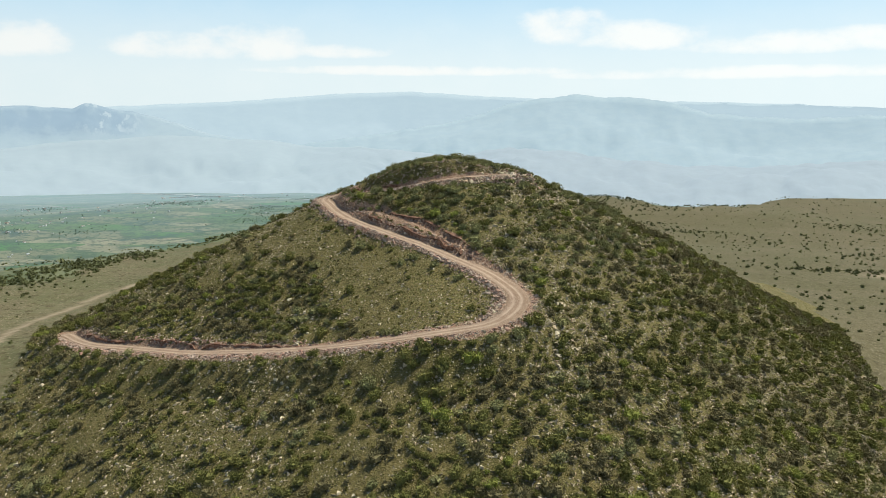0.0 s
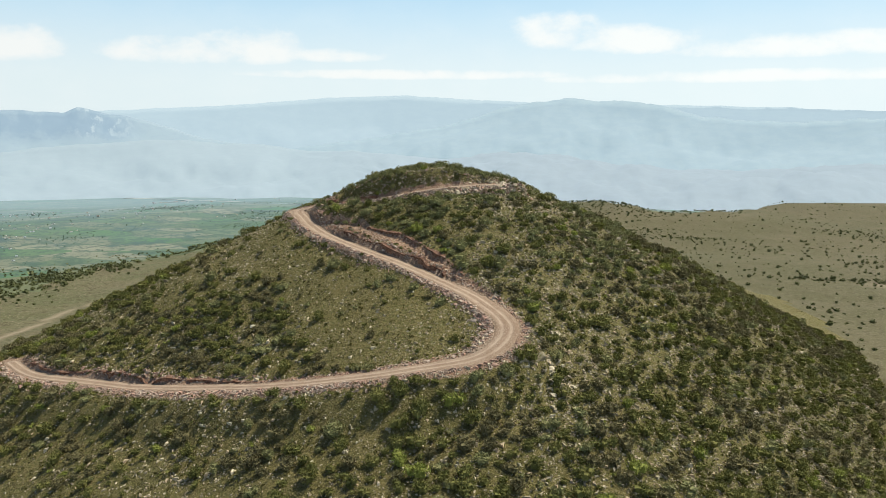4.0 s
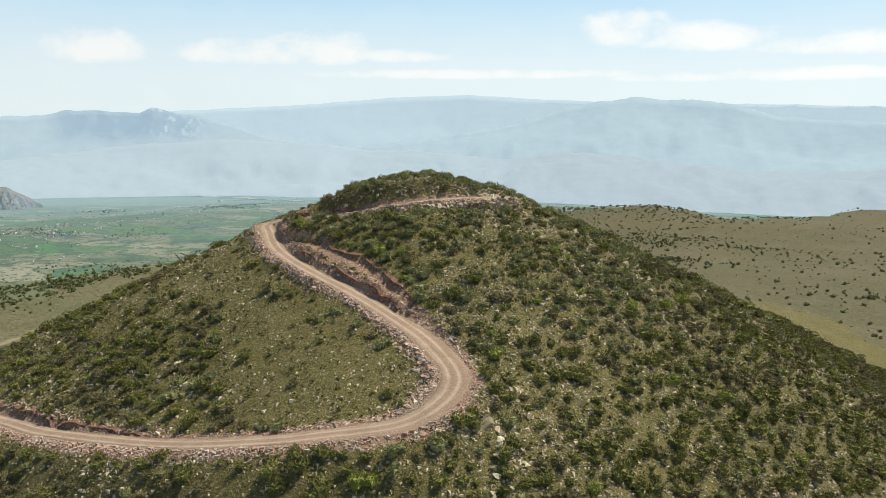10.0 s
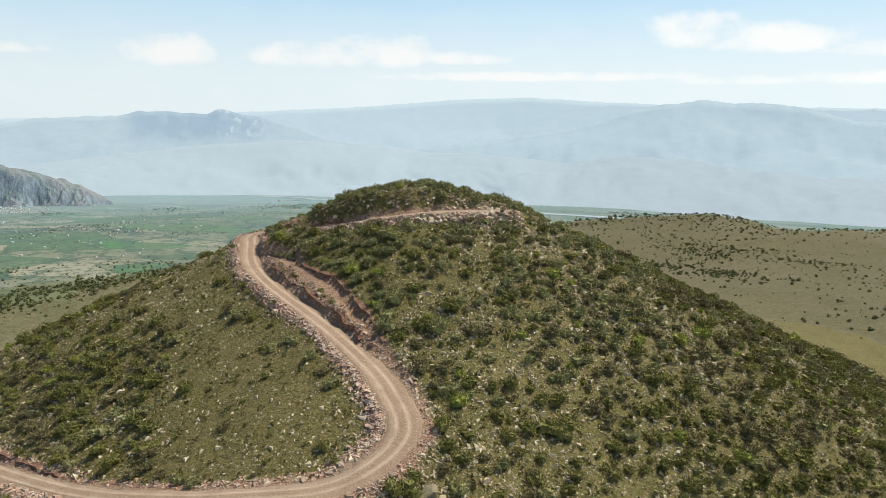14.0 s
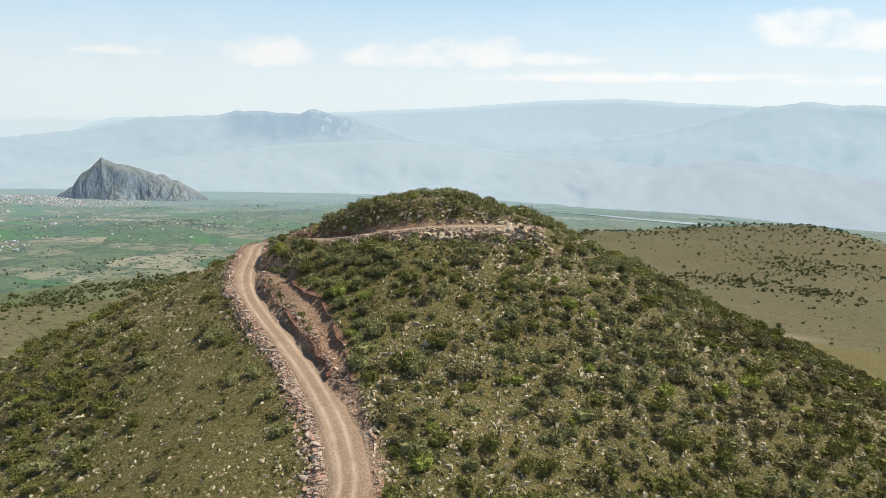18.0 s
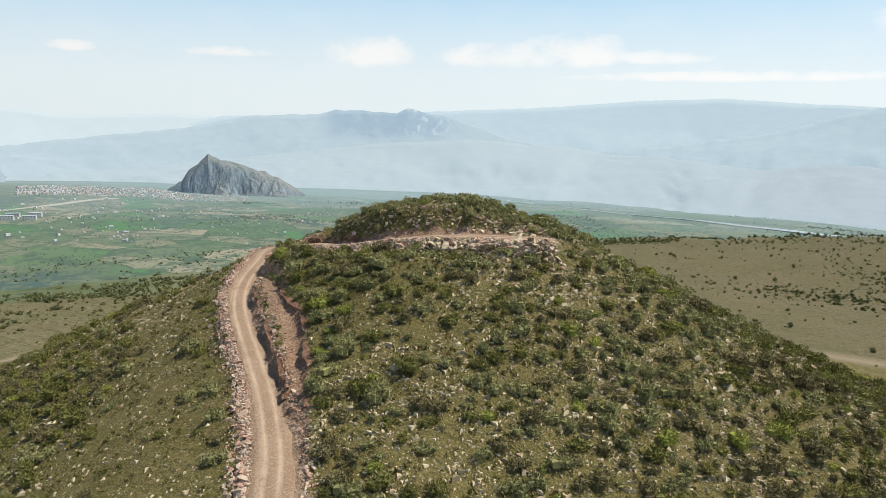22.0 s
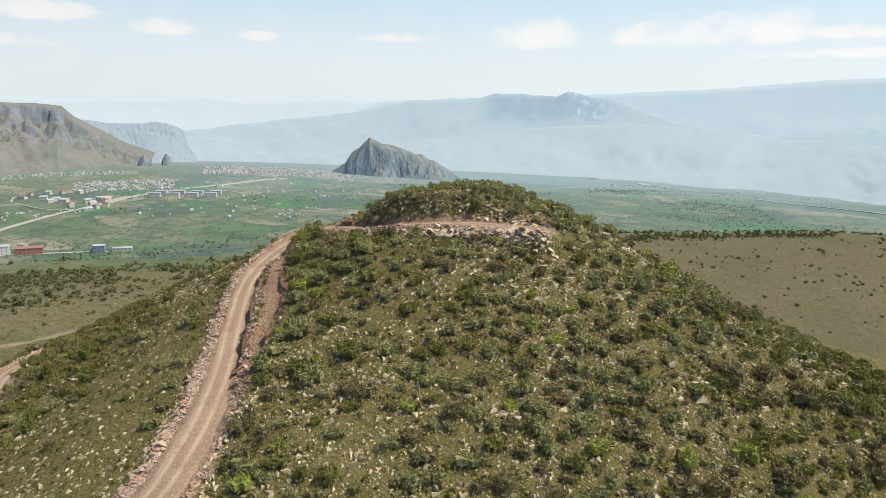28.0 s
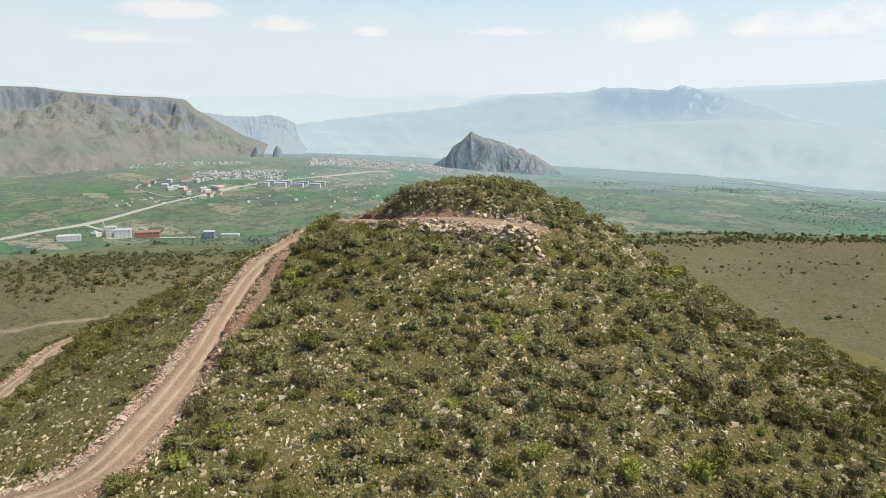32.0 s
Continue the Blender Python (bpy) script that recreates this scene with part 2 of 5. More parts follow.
def scrubland():
    m = Nodes("scrubland_below_the_edge", 1.0)
    p = m.place()
    c = m.mix(m.step(m.noise(p, 0.012, 5), 0.42, 0.58), (0.108, 0.130, 0.060), (0.145, 0.152, 0.080))
    c = m.mix(m.step(m.noise(p, 0.11, 6, 0.7), 0.50, 0.60), c, (0.058, 0.076, 0.034))
    m.colour(c)
    return m.mat


def roadbed():
    m = Nodes("dirt_roadbed", 0.95)
    p = m.place()
    c = m.mix(m.step(m.noise(p, 0.25, 4), 0.38, 0.62), (0.262, 0.172, 0.112), (0.305, 0.208, 0.138))
    c = m.mix(m.step(m.attr("edge"), 0.72, 1.0, 0.0, 0.7), c, (0.37, 0.245, 0.165))
    c = m.mix(m.math("MULTIPLY", m.attr("rut"), m.step(m.noise(p, 0.5, 4), 0.25, 0.6, 0.45, 1.0)), c, (0.50, 0.375, 0.27))
    grain = m.noise(p, 6.0, 4, 0.7)
    c = m.mix(m.step(grain, 0.52, 0.64), c, (0.40, 0.315, 0.225))
    c = m.mix(m.step(grain, 0.36, 0.45, 0.7, 0.0), c, (0.17, 0.115, 0.075))
    m.colour(c)
    m.bump(grain, 0.5, 0.06)
    return m.mat


def bank_earth():
    m = Nodes("cut_bank_earth", 1.0)
    p = m.place()
    c = m.mix(m.step(m.noise(p, 1.2, 5, 0.65), 0.40, 0.60), (0.150, 0.076, 0.046), (0.260, 0.140, 0.090))
    c = m.mix(m.step(m.noise(p, 5.0, 4, 0.7), 0.55, 0.64), c, (0.37, 0.27, 0.19))
    m.colour(c)
    m.bump(m.noise(p, 3.5, 5, 0.7), 0.9, 0.2)
    return m.mat


ROADBED, BANK = roadbed(), bank_earth()
HILL, PASTURE, SCRUB = hillside(), pasture(), scrubland()
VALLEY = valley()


def leaf_material(name, dark, light, tip):
    m = Nodes(name, 0.75)
    info = m.add("ShaderNodeObjectInfo")
    g = m.add("ShaderNodeNewGeometry")
    p = m.place()
    c = m.mix(g.outputs["Random Per Island"], dark, light)
    c = m.mix(m.step(m.noise(p, 0.45, 2), 0.42, 0.68, 0.0, 0.8), c, tip)
    c = m.mix(m.math("MULTIPLY", info.outputs["Random"], 0.35), c, light)
    a, t, x = m.add("ShaderNodeBsdfDiffuse", Color=c), m.add("ShaderNodeBsdfTranslucent", Color=c), m.add("ShaderNodeMixShader")
    x.inputs[0].default_value = 0.10
    m.nt.links.new(a.outputs[0], x.inputs[1])
    m.nt.links.new(t.outputs[0], x.inputs[2])
    m.nt.links.new(x.outputs[0], m.nt.nodes["Material Output"].inputs[0])
    m.nt.nodes.remove(m.b)
    return m.mat


LEAF = [
    leaf_material("scrub_oak_leaves", (0.040, 0.042, 0.013), (0.222, 0.218, 0.070), (0.245, 0.224, 0.078)),
    leaf_material("thorn_leaves", (0.058, 0.051, 0.025), (0.238, 0.210, 0.104), (0.242, 0.205, 0.098)),
    leaf_material("fresh_leaves", (0.108, 0.122, 0.028), (0.320, 0.340, 0.084), (0.310, 0.318, 0.082)),
    leaf_material("pale_scrub_leaves", (0.080, 0.082, 0.036), (0.340, 0.334, 0.148), (0.345, 0.322, 0.142)),
    leaf_material("plateau_scrub_leaves", (0.062, 0.070, 0.030), (0.165, 0.172, 0.074), (0.172, 0.166, 0.078)),
]


def stone_material(name, dark, pale, pink, share):
    m = Nodes(name, 0.9)
    p = m.place()
    g = m.add("ShaderNodeNewGeometry")
    info = m.add("ShaderNodeObjectInfo")
    r = m.math("FRACT", m.math("ADD", g.outputs["Random Per Island"], info.outputs["Random"]), 0.0)
    c = m.mix(r, dark, pale)
    c = m.mix(m.step(m.math("FRACT", m.math("MULTIPLY", r, 7.3), 0.0), 1 - share, 1.02 - share), c, pink)
    c = m.mix(m.step(m.noise(p, 4.0, 5, 0.7), 0.5, 0.68), c, (0.26, 0.23, 0.17))
    m.colour(c)
    m.bump(m.noise(p, 7.0, 5, 0.7), 0.6, 0.05)
    return m.mat


STONE = stone_material("pale_limestone", (0.20, 0.165, 0.095), (0.70, 0.59, 0.40), (0.50, 0.38, 0.24), 0.2)
RUBBLE_STONE = stone_material("fresh_broken_limestone", (0.30, 0.205, 0.145), (0.60, 0.475, 0.365), (0.47, 0.285, 0.205), 0.35)


def plain(name, c, rough=0.9, spread=0.25):
    m = Nodes(name, rough)
    n = m.noise(m.place(), 0.6, 4)
    m.colour(m.mix(m.step(n, 0.35, 0.65), tuple(x * (1 - spread) for x in c), c))
    return m.mat


WOOD = plain("twig_bark", (0.12, 0.09, 0.06))


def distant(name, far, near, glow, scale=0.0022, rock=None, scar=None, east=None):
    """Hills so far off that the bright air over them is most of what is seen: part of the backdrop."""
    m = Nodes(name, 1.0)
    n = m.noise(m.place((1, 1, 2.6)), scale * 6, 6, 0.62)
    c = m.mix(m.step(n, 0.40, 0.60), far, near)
    if east:                                     # a darker, greyer haze glow towards the right
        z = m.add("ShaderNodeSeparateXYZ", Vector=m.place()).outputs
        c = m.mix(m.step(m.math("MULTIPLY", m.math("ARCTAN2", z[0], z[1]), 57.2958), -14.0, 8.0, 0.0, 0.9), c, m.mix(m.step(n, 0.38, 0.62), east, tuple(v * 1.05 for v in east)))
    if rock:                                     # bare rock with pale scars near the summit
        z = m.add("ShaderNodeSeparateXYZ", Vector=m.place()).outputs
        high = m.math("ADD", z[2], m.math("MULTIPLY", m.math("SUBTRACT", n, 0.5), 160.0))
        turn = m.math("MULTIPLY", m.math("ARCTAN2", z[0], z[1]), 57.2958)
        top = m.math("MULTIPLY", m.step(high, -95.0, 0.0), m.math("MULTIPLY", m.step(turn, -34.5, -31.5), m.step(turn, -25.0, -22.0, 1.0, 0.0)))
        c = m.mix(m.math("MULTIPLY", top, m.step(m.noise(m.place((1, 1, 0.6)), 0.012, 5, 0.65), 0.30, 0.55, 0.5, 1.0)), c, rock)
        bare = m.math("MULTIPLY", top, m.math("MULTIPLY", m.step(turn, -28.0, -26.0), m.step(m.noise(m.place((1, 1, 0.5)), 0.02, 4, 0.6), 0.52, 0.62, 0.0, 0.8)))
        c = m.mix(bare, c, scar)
    # the haze before the hills is painted as a glow of their own surface
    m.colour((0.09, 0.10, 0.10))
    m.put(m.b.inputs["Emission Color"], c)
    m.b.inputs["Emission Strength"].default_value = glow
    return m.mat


# ---- the lie of the land ----
HILL_FORM = [52.107, 1.186, 164.846, 0.46, -0.637, -0.017, 0.122, -0.085, 0.123, -0.018, 0.068, -0.033, -0.01, -0.008, 0.008, -0.04, 0.746, -1.005, 1.935, -0.624, 1.264]
EDGE_AT = ((-180, 165), (-120, 300), (-90, 340), (-30, 700), (0, 900), (40, 720), (50, 680), (57, 600), (62, 470), (66, 418), (69, 440), (73, 480), (80, 440), (87, 402), (94, 380), (99, 354), (106, 326), (113, 292), (122, 225), (140, 175), (160, 160), (180, 165))
ROAD = [(-79.1, 140.7, 16.8), (-73.0, 134.1, 17.7), (-66.7, 128.1, 18.9), (-59.4, 123.3, 20.1), (-51.5, 119.4, 21.0), (-43.7, 114.8, 22.2), (-35.7, 110.7, 23.7), (-27.7, 106.9, 25.3), (-19.6, 103.4, 27.0), (-11.2, 100.9, 28.8), (-2.3, 99.6, 30.5), (7.5, 100.9, 32.0), (11.7, 108.0, 33.7), (8.2, 115.3, 35.7), (1.9, 122.4, 37.2), (-4.3, 128.5, 38.6), (-10.9, 134.5, 39.7), (-16.9, 140.5, 40.7), (-21.7, 147.1, 41.5), (-25.3, 154.6, 42.5), (-27.1, 160.6, 43.5), (-19.6, 161.2, 44.7), (-12.7, 158.4, 45.7), (-4.8, 156.8, 47.4), (3.3, 156.8, 48.6), (10.6, 157.3, 49.1), (16.7, 157.0, 49.3)]


def value_noise(x, y, size, seed):
    """Smooth random values of about -1 to 1, on a lattice of that size in metres."""
    u, v = np.asarray(x) / size, np.asarray(y) / size
    i, j = np.floor(u).astype(np.int64), np.floor(v).astype(np.int64)
    fu, fv = u - i, v - j
    fu, fv = fu * fu * (3 - 2 * fu), fv * fv * (3 - 2 * fv)

    def h(a, b):
        n = (a * 374761393 + b * 668265263 + seed * 982451653) & 0xFFFFFFFF
        n = ((n ^ (n >> 13)) * 1274126177) & 0xFFFFFFFF
        return ((n ^ (n >> 16)) & 0xFFFF) / 32767.5 - 1

    return (h(i, j) * (1 - fu) + h(i + 1, j) * fu) * (1 - fv) + (h(i, j + 1) * (1 - fu) + h(i + 1, j + 1) * fu) * fv


def fbm(x, y, size, seed, octaves=4):
    return sum(value_noise(x, y, size / 2 ** k, seed + k) * 0.5 ** k for k in range(octaves))


def smooth(a, b, v):
    t = np.clip((v - a) / (b - a), 0, 1)
    return t * t * (3 - 2 * t)


def soft_max(a, b, k):
    return 0.5 * (a + b + np.sqrt((a - b) ** 2 + 4 * k * k))


def hill_form(x, y):
    top, cx, cy, slope, sag, *wave = HILL_FORM
    dx, dy = x - cx, y - cy
    r, th = np.hypot(dx, dy) + 1e-6, np.arctan2(dy, dx)
    w = r / (r + 15.0)
    for k in range(1, 6):
        slope = slope + w * (wave[2 * k - 2] * np.cos(k * th) + wave[2 * k - 1] * np.sin(k * th))
    for k in range(1, 4):
        sag = sag + w * (wave[2 * k + 8] * np.cos(k * th) + wave[2 * k + 9] * np.sin(k * th))
    z = top - slope * (np.sqrt(r * r + 100) - 10) + sag * 1e-3 * np.where(r < 80, r * r, 160 * r - 6400)
    z = z + 0.9 * np.exp(-((r - 17) / 9) ** 2) * smooth(-9, -2, dy) * smooth(-24, -8, dx)          # the full shoulders of the crown
    return np.where(r > 130, np.minimum(z, 5 - 0.25 * (r - 130)), z)


def plateau(x, y):
    z = 8 - 0.02 * np.clip(x, -200, 300) - 0.07 * np.clip(y - 160, -60, 260)
    z = z - 22 * (1 - smooth(55, 150, y - 0.35 * np.maximum(x - 20, 0)))
    return z + 2.2 * fbm(x, y, 110, 5, 3) + 8.0 * np.exp(-((x - 128) ** 2 + (y - 571) ** 2) / 70 ** 2)


def edge_gap(x, y):
    """Metres to the plateau's edge, positive outside."""
    r, th = np.hypot(x - 5, y - 163), np.degrees(np.arctan2(y - 163, x - 5))
    return r - np.interp(th, [a for a, _ in EDGE_AT], [b for _, b in EDGE_AT])


def far_land(x, y):
    dx, dy = x - 5.0, y - 163.0
    r, th = np.hypot(dx, dy), np.degrees(np.arctan2(dy, dx))
    edge = np.interp(th, [a for a, _ in EDGE_AT], [b for _, b in EDGE_AT]) + 14 * fbm(x, y, 160, 9, 2)
    past = np.maximum(r - edge, 0)
    az = np.degrees(np.arctan2(x, y))
    low = -145 - 0.080 * np.maximum(r - 1500, 0) + 6 * fbm(x, y, 500, 12, 3)
    low = low + 70 * np.exp(-((az + 60) / 20) ** 2) * smooth(1400, 2400, r)       # the town's slope
    drop = np.where(np.abs(th - 20) < 70, 0.26, 0.24)
    return soft_max(plateau(x, y) - drop * past ** 2 / (past + 22) + np.minimum(past / 60, 1) * 3 * fbm(x, y, 70, 61, 3), low, 8)


class Path:
    """A way laid on the hill: points through which it runs smoothly."""

    def __init__(self, pts, steps=10):
        P = np.array(pts, float)
        Q = np.vstack([2 * P[0] - P[1], P, 2 * P[-1] - P[-2]])
        u = np.linspace(0, 1, steps, endpoint=False)[:, None]
        out = []
        for i in range(len(P) - 1):
            a, b, c, d = Q[i:i + 4]
            out.append(0.5 * (2 * b + (c - a) * u + (2 * a - 5 * b + 4 * c - d) * u * u + (3 * b - a - 3 * c + d) * u ** 3))
        self.p = np.vstack(out + [P[-1:]])
        t = np.gradient(self.p[:, :2], axis=0)
        t /= np.linalg.norm(t, axis=1, keepdims=True)
        self.t, self.n = t, np.stack([-t[:, 1], t[:, 0]], 1)

    def near(self, x, y):
        """Signed distance (left is positive) and height of the way at the nearest of its points, whose share of the way is kept in self.share."""
        d, z, self.share = np.empty(x.shape), np.empty(x.shape), np.empty(x.shape)
        for s in range(0, len(x), 20000):
            e = slice(s, s + 20000)
            ax, ay = x[e, None] - self.p[None, :, 0], y[e, None] - self.p[None, :, 1]
            i = (ax * ax + ay * ay).argmin(1)
            k = np.arange(len(i))
            self.share[e] = i / (len(self.p) - 1)
            along = ax[k, i] * self.t[i, 0] + ay[k, i] * self.t[i, 1]
            side = ax[k, i] * self.n[i, 0] + ay[k, i] * self.n[i, 1]
            at_end = ((i == 0) & (along < 0)) | ((i == len(self.p) - 1) & (along > 0))
            d[e] = np.where(at_end, np.sign(side + 1e-9) * np.hypot(ax[k, i], ay[k, i]), side)
            z[e] = self.p[i, 2] + np.where(at_end, 0, along) * np.gradient(self.p[:, 2])[i] / np.linalg.norm(np.gradient(self.p[:, :2], axis=0)[i], axis=1)
        return d, z


road = Path(ROAD)
old_track = Path([(-20.0, 147.8, 42.0), (-17.3, 145.6, 42.4), (-13.9, 143.1, 42.6), (-10.2, 139.2, 42.1), (-4.7, 134.9, 41.1), (-0.3, 129.5, 39.5), (2.5, 126.1, 38.6), (5.0, 122.5, 37.6), (7.1, 119.6, 36.6)])
farm_track = Path([(-128, 106, 0), (-115, 120, 0), (-105, 131, 0), (-100, 139, 0), (-99, 147, 0), (-102, 156, 0), (-105, 168, 0), (-106, 180, 0), (-107, 196, 0), (-108, 214, 0), (-106, 230, 0), (-102, 250, 0)])
pasture_track = Path([(60, 299, 0), (85, 296, 0), (104, 294, 0), (123, 292, 0), (142, 292, 0), (165, 294, 0), (190, 298, 0), (240, 310, 0), (300, 318, 0)])
pile = Path([(-1.5, 154.0, 0), (5, 154.0, 0), (11, 154.4, 0), (16, 154.4, 0), (19.6, 156.2, 0)])      # rocks tipped over the bench's edge
HALF = 1.45                                  # half the road's width on its straights


def road_half(share):
    """Half the road's width along its way: wider in the hairpin, at the upper corner and at the bench's end."""
    return np.interp(share, (0, 0.38, 0.44, 0.50, 0.54, 0.68, 0.73, 0.77, 0.81, 0.88, 0.93, 0.97, 1), (1.4, 1.4, 1.95, 1.9, 1.5, 1.4, 1.7, 2.0, 1.35, 1.05, 1.15, 1.7, 2.0))


def track_half(share):
    return np.interp(share, (0, 0.20, 0.36, 1), (1.9, 1.6, 0.65, 0.55))


def land(x, y, full=False):
    """Height of the ground, and with full also its masks: bare soil, road tread, wheel ruts."""
    x, y = np.asarray(x, float), np.asarray(y, float)
    z = soft_max(hill_form(x, y), far_land(x, y), 1.5)
    soil, tread, rut = np.zeros(x.shape), np.zeros(x.shape), np.zeros(x.shape)
    i = np.nonzero((x > -170) & (x < 110) & (y > 40) & (y < 270))[0]
    if len(i):
        xi, yi, zi = x[i], y[i], z[i]
        zi = zi + 0.35 * fbm(xi, yi, 9, 21, 4) + 0.12 * fbm(xi, yi, 1.6, 31, 2)
        s, t, r = soil[i], tread[i], rut[i]
        for way, widths, cut, fill, strength in ((old_track, track_half, 0.7, 0.7, 0.85), (road, road_half, np.where(zi > 46.5, 2.6, 0.75), np.where(zi < 33, 7.5, 2.2), 1.0)):
            d, zr = way.near(xi, yi)
            half = widths(way.share)
            a = np.abs(d) + 0.35 * fbm(xi, yi, 3.5, 44, 3)
            if way is road:
                low_side = np.where((way.share > 0.45) & (way.share < 0.77), d, -d)      # positive on the downhill side
                fall, level = np.where(way.share > 0.78, 0.42, 0.15), np.where(way.share > 0.78, 6.0, 4.0)
                zi = np.where((low_side > 0) & (low_side < level + 5), np.minimum(zi, zr - fall * (low_side - half) + 3.0 * smooth(level, level + 5, low_side)), zi)
            up = zi > zr
            w = smooth(half, half + np.where(up, cut, fill), a)
            zi = zr * (1 - w) + zi * w
            s = np.maximum(s, strength * (1 - smooth(half + np.where(up, np.minimum(0.6 * cut, 0.6), 0.5), half + np.where(up, np.minimum(cut + 0.3, 1.1), np.where(zi < 33, 3.0, np.where(zi > 44, 0.9, 2.0))), a)))
            if way is road:
                t = 1 - smooth(half - 0.3, half + 0.25, a)
                e = np.minimum(np.abs(np.abs(d) - 0.62), 9)
                r = np.exp(-(e / 0.22) ** 2) * t
                zi = zi - 0.05 * r
        for way, half in ((farm_track, 0.9),):
            d, _ = way.near(xi, yi)
            s = np.maximum(s, 0.75 * (1 - smooth(half - 0.5, half + 0.5, np.abs(d) + 0.3 * fbm(xi, yi, 4, 51, 2))))
        z[i], soil[i], tread[i], rut[i] = zi, s, t, r
    i = np.nonzero((x > 55) & (x < 305) & (y > 285) & (y < 325))[0]
    if full and len(i):
        d, _ = pasture_track.near(x[i], y[i])
        soil[i] = np.maximum(soil[i], 0.6 * (1 - smooth(0.5, 2.6, np.abs(d))))
    return (z, soil, tread, rut) if full else z


def raw_mesh(name, verts, faces, materials=()):
    """A mesh from arrays: faces is one array of equal-sided faces."""
    me = bpy.data.meshes.new(name)
    verts, faces = np.asarray(verts, np.float32), np.asarray(faces, np.int32)
    k = faces.shape[1]
    me.vertices.add(len(verts))
    me.vertices.foreach_set("co", verts.ravel())
    me.loops.add(faces.size)
    me.loops.foreach_set("vertex_index", faces.ravel())
    me.polygons.add(len(faces))
    me.polygons.foreach_set("loop_start", np.arange(0, faces.size, k, dtype=np.int32))
    for m in materials:
        me.materials.append(m)
    me.update(calc_edges=True)
    me.polygons.foreach_set("use_smooth", np.zeros(len(faces), bool))
    return me


def spread(lo, hi, step, reach, growth):
    """Grid lines: even between lo and hi, ever wider from there to the reach on both sides."""
    mid = list(np.arange(lo, hi + step, step))
    for sign, end in ((-1, lo), (1, mid[-1])):
        v, s, out = end, step, []
        while abs(v) < reach:
            s *= growth
            v += sign * s
            out.append(v)
        mid = out[::-1] + mid if sign < 0 else mid + out
    return np.array(mid)


def build_ground():
    gx, gy = spread(-92, 80, 0.68, 4800, 1.085), spread(70, 188, 0.68, 4800, 1.085)
    X, Y = np.meshgrid(gx, gy)
    x, y = X.ravel(), Y.ravel()
    z, soil, tread, rut = land(x, y, True)
    nx, ny = len(gx), len(gy)
    a = (np.arange(ny - 1)[:, None] * nx + np.arange(nx - 1)[None, :]).ravel()
    faces = np.stack([a, a + 1, a + nx + 1, a + nx], 1)
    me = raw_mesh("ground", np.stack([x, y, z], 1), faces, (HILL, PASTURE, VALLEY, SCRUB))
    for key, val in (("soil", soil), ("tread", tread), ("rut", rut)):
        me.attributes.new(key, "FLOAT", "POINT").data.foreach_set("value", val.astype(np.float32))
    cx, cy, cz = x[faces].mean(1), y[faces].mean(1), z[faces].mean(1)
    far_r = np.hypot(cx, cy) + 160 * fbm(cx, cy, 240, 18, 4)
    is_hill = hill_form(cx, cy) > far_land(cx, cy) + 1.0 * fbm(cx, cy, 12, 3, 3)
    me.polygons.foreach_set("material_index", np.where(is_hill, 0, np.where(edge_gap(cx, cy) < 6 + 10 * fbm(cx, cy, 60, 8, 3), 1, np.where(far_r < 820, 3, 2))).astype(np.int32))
    me.polygons.foreach_set("use_smooth", np.ones(len(faces), bool))
    return tagged(new("ground", me), "scrubby hill with a bulldozed road, pasture and a valley floor", "ground", kind="structure")


build_ground()


def build_road():
    """The graded dirt road: a ribbon with a low crown, two worn wheel ruts and ragged edges."""
    seg = np.linalg.norm(np.diff(road.p[:, :2], axis=0), axis=1)
    d = np.r_[0, np.cumsum(seg)]
    s = np.arange(0, d[-1], 0.4)
    P = np.stack([np.interp(s, d, road.p[:, k]) for k in range(3)], 1)
    t = np.gradient(P[:, :2], axis=0)
    t /= np.linalg.norm(t, axis=1, keepdims=True)
    n = np.stack([-t[:, 1], t[:, 0]], 1)
    u = np.linspace(-1, 1, 21)
    w = road_half(s / d[-1]) + 0.15
    left, right = w + 0.30 * fbm(s, s * 0, 5, 171, 3), w + 0.30 * fbm(s, s * 0, 5, 177, 3)
    wander = 0.16 * fbm(s, s * 0, 14, 181, 2)[:, None]
    off = np.where(u > 0, u * left[:, None], u * right[:, None])
    rut = np.exp(-((np.abs(off - wander) - 0.62) / 0.20) ** 2) + 0.35 * np.exp(-((off - wander - 1.08) / 0.13) ** 2)
    z = P[:, 2:3] + 0.09 - 0.05 * rut - 0.40 * np.abs(u) ** 7 + 0.02 * fbm(np.repeat(s[:, None], 21, 1), off, 0.9, 187, 2)
    V = np.stack([P[:, :1] + n[:, :1] * off, P[:, 1:2] + n[:, 1:2] * off, z], 2).reshape(-1, 3)
    a = (np.arange(len(s) - 1)[:, None] * 21 + np.arange(20)[None, :]).ravel()
    me = raw_mesh("road", V, np.stack([a, a + 21, a + 22, a + 1], 1)[:, ::-1], (ROADBED,))
    for key, val in (("rut", np.clip(rut, 0, 1).ravel()), ("edge", np.repeat(np.abs(u)[None], len(s), 0).ravel())):
        me.attributes.new(key, "FLOAT", "POINT").data.foreach_set("value", val.astype(np.float32))
    me.polygons.foreach_set("use_smooth", np.ones(len(me.polygons), bool))
    return tagged(new("road", me), "graded tan dirt road with pale wheel ruts", "road", kind="structure")


build_road()


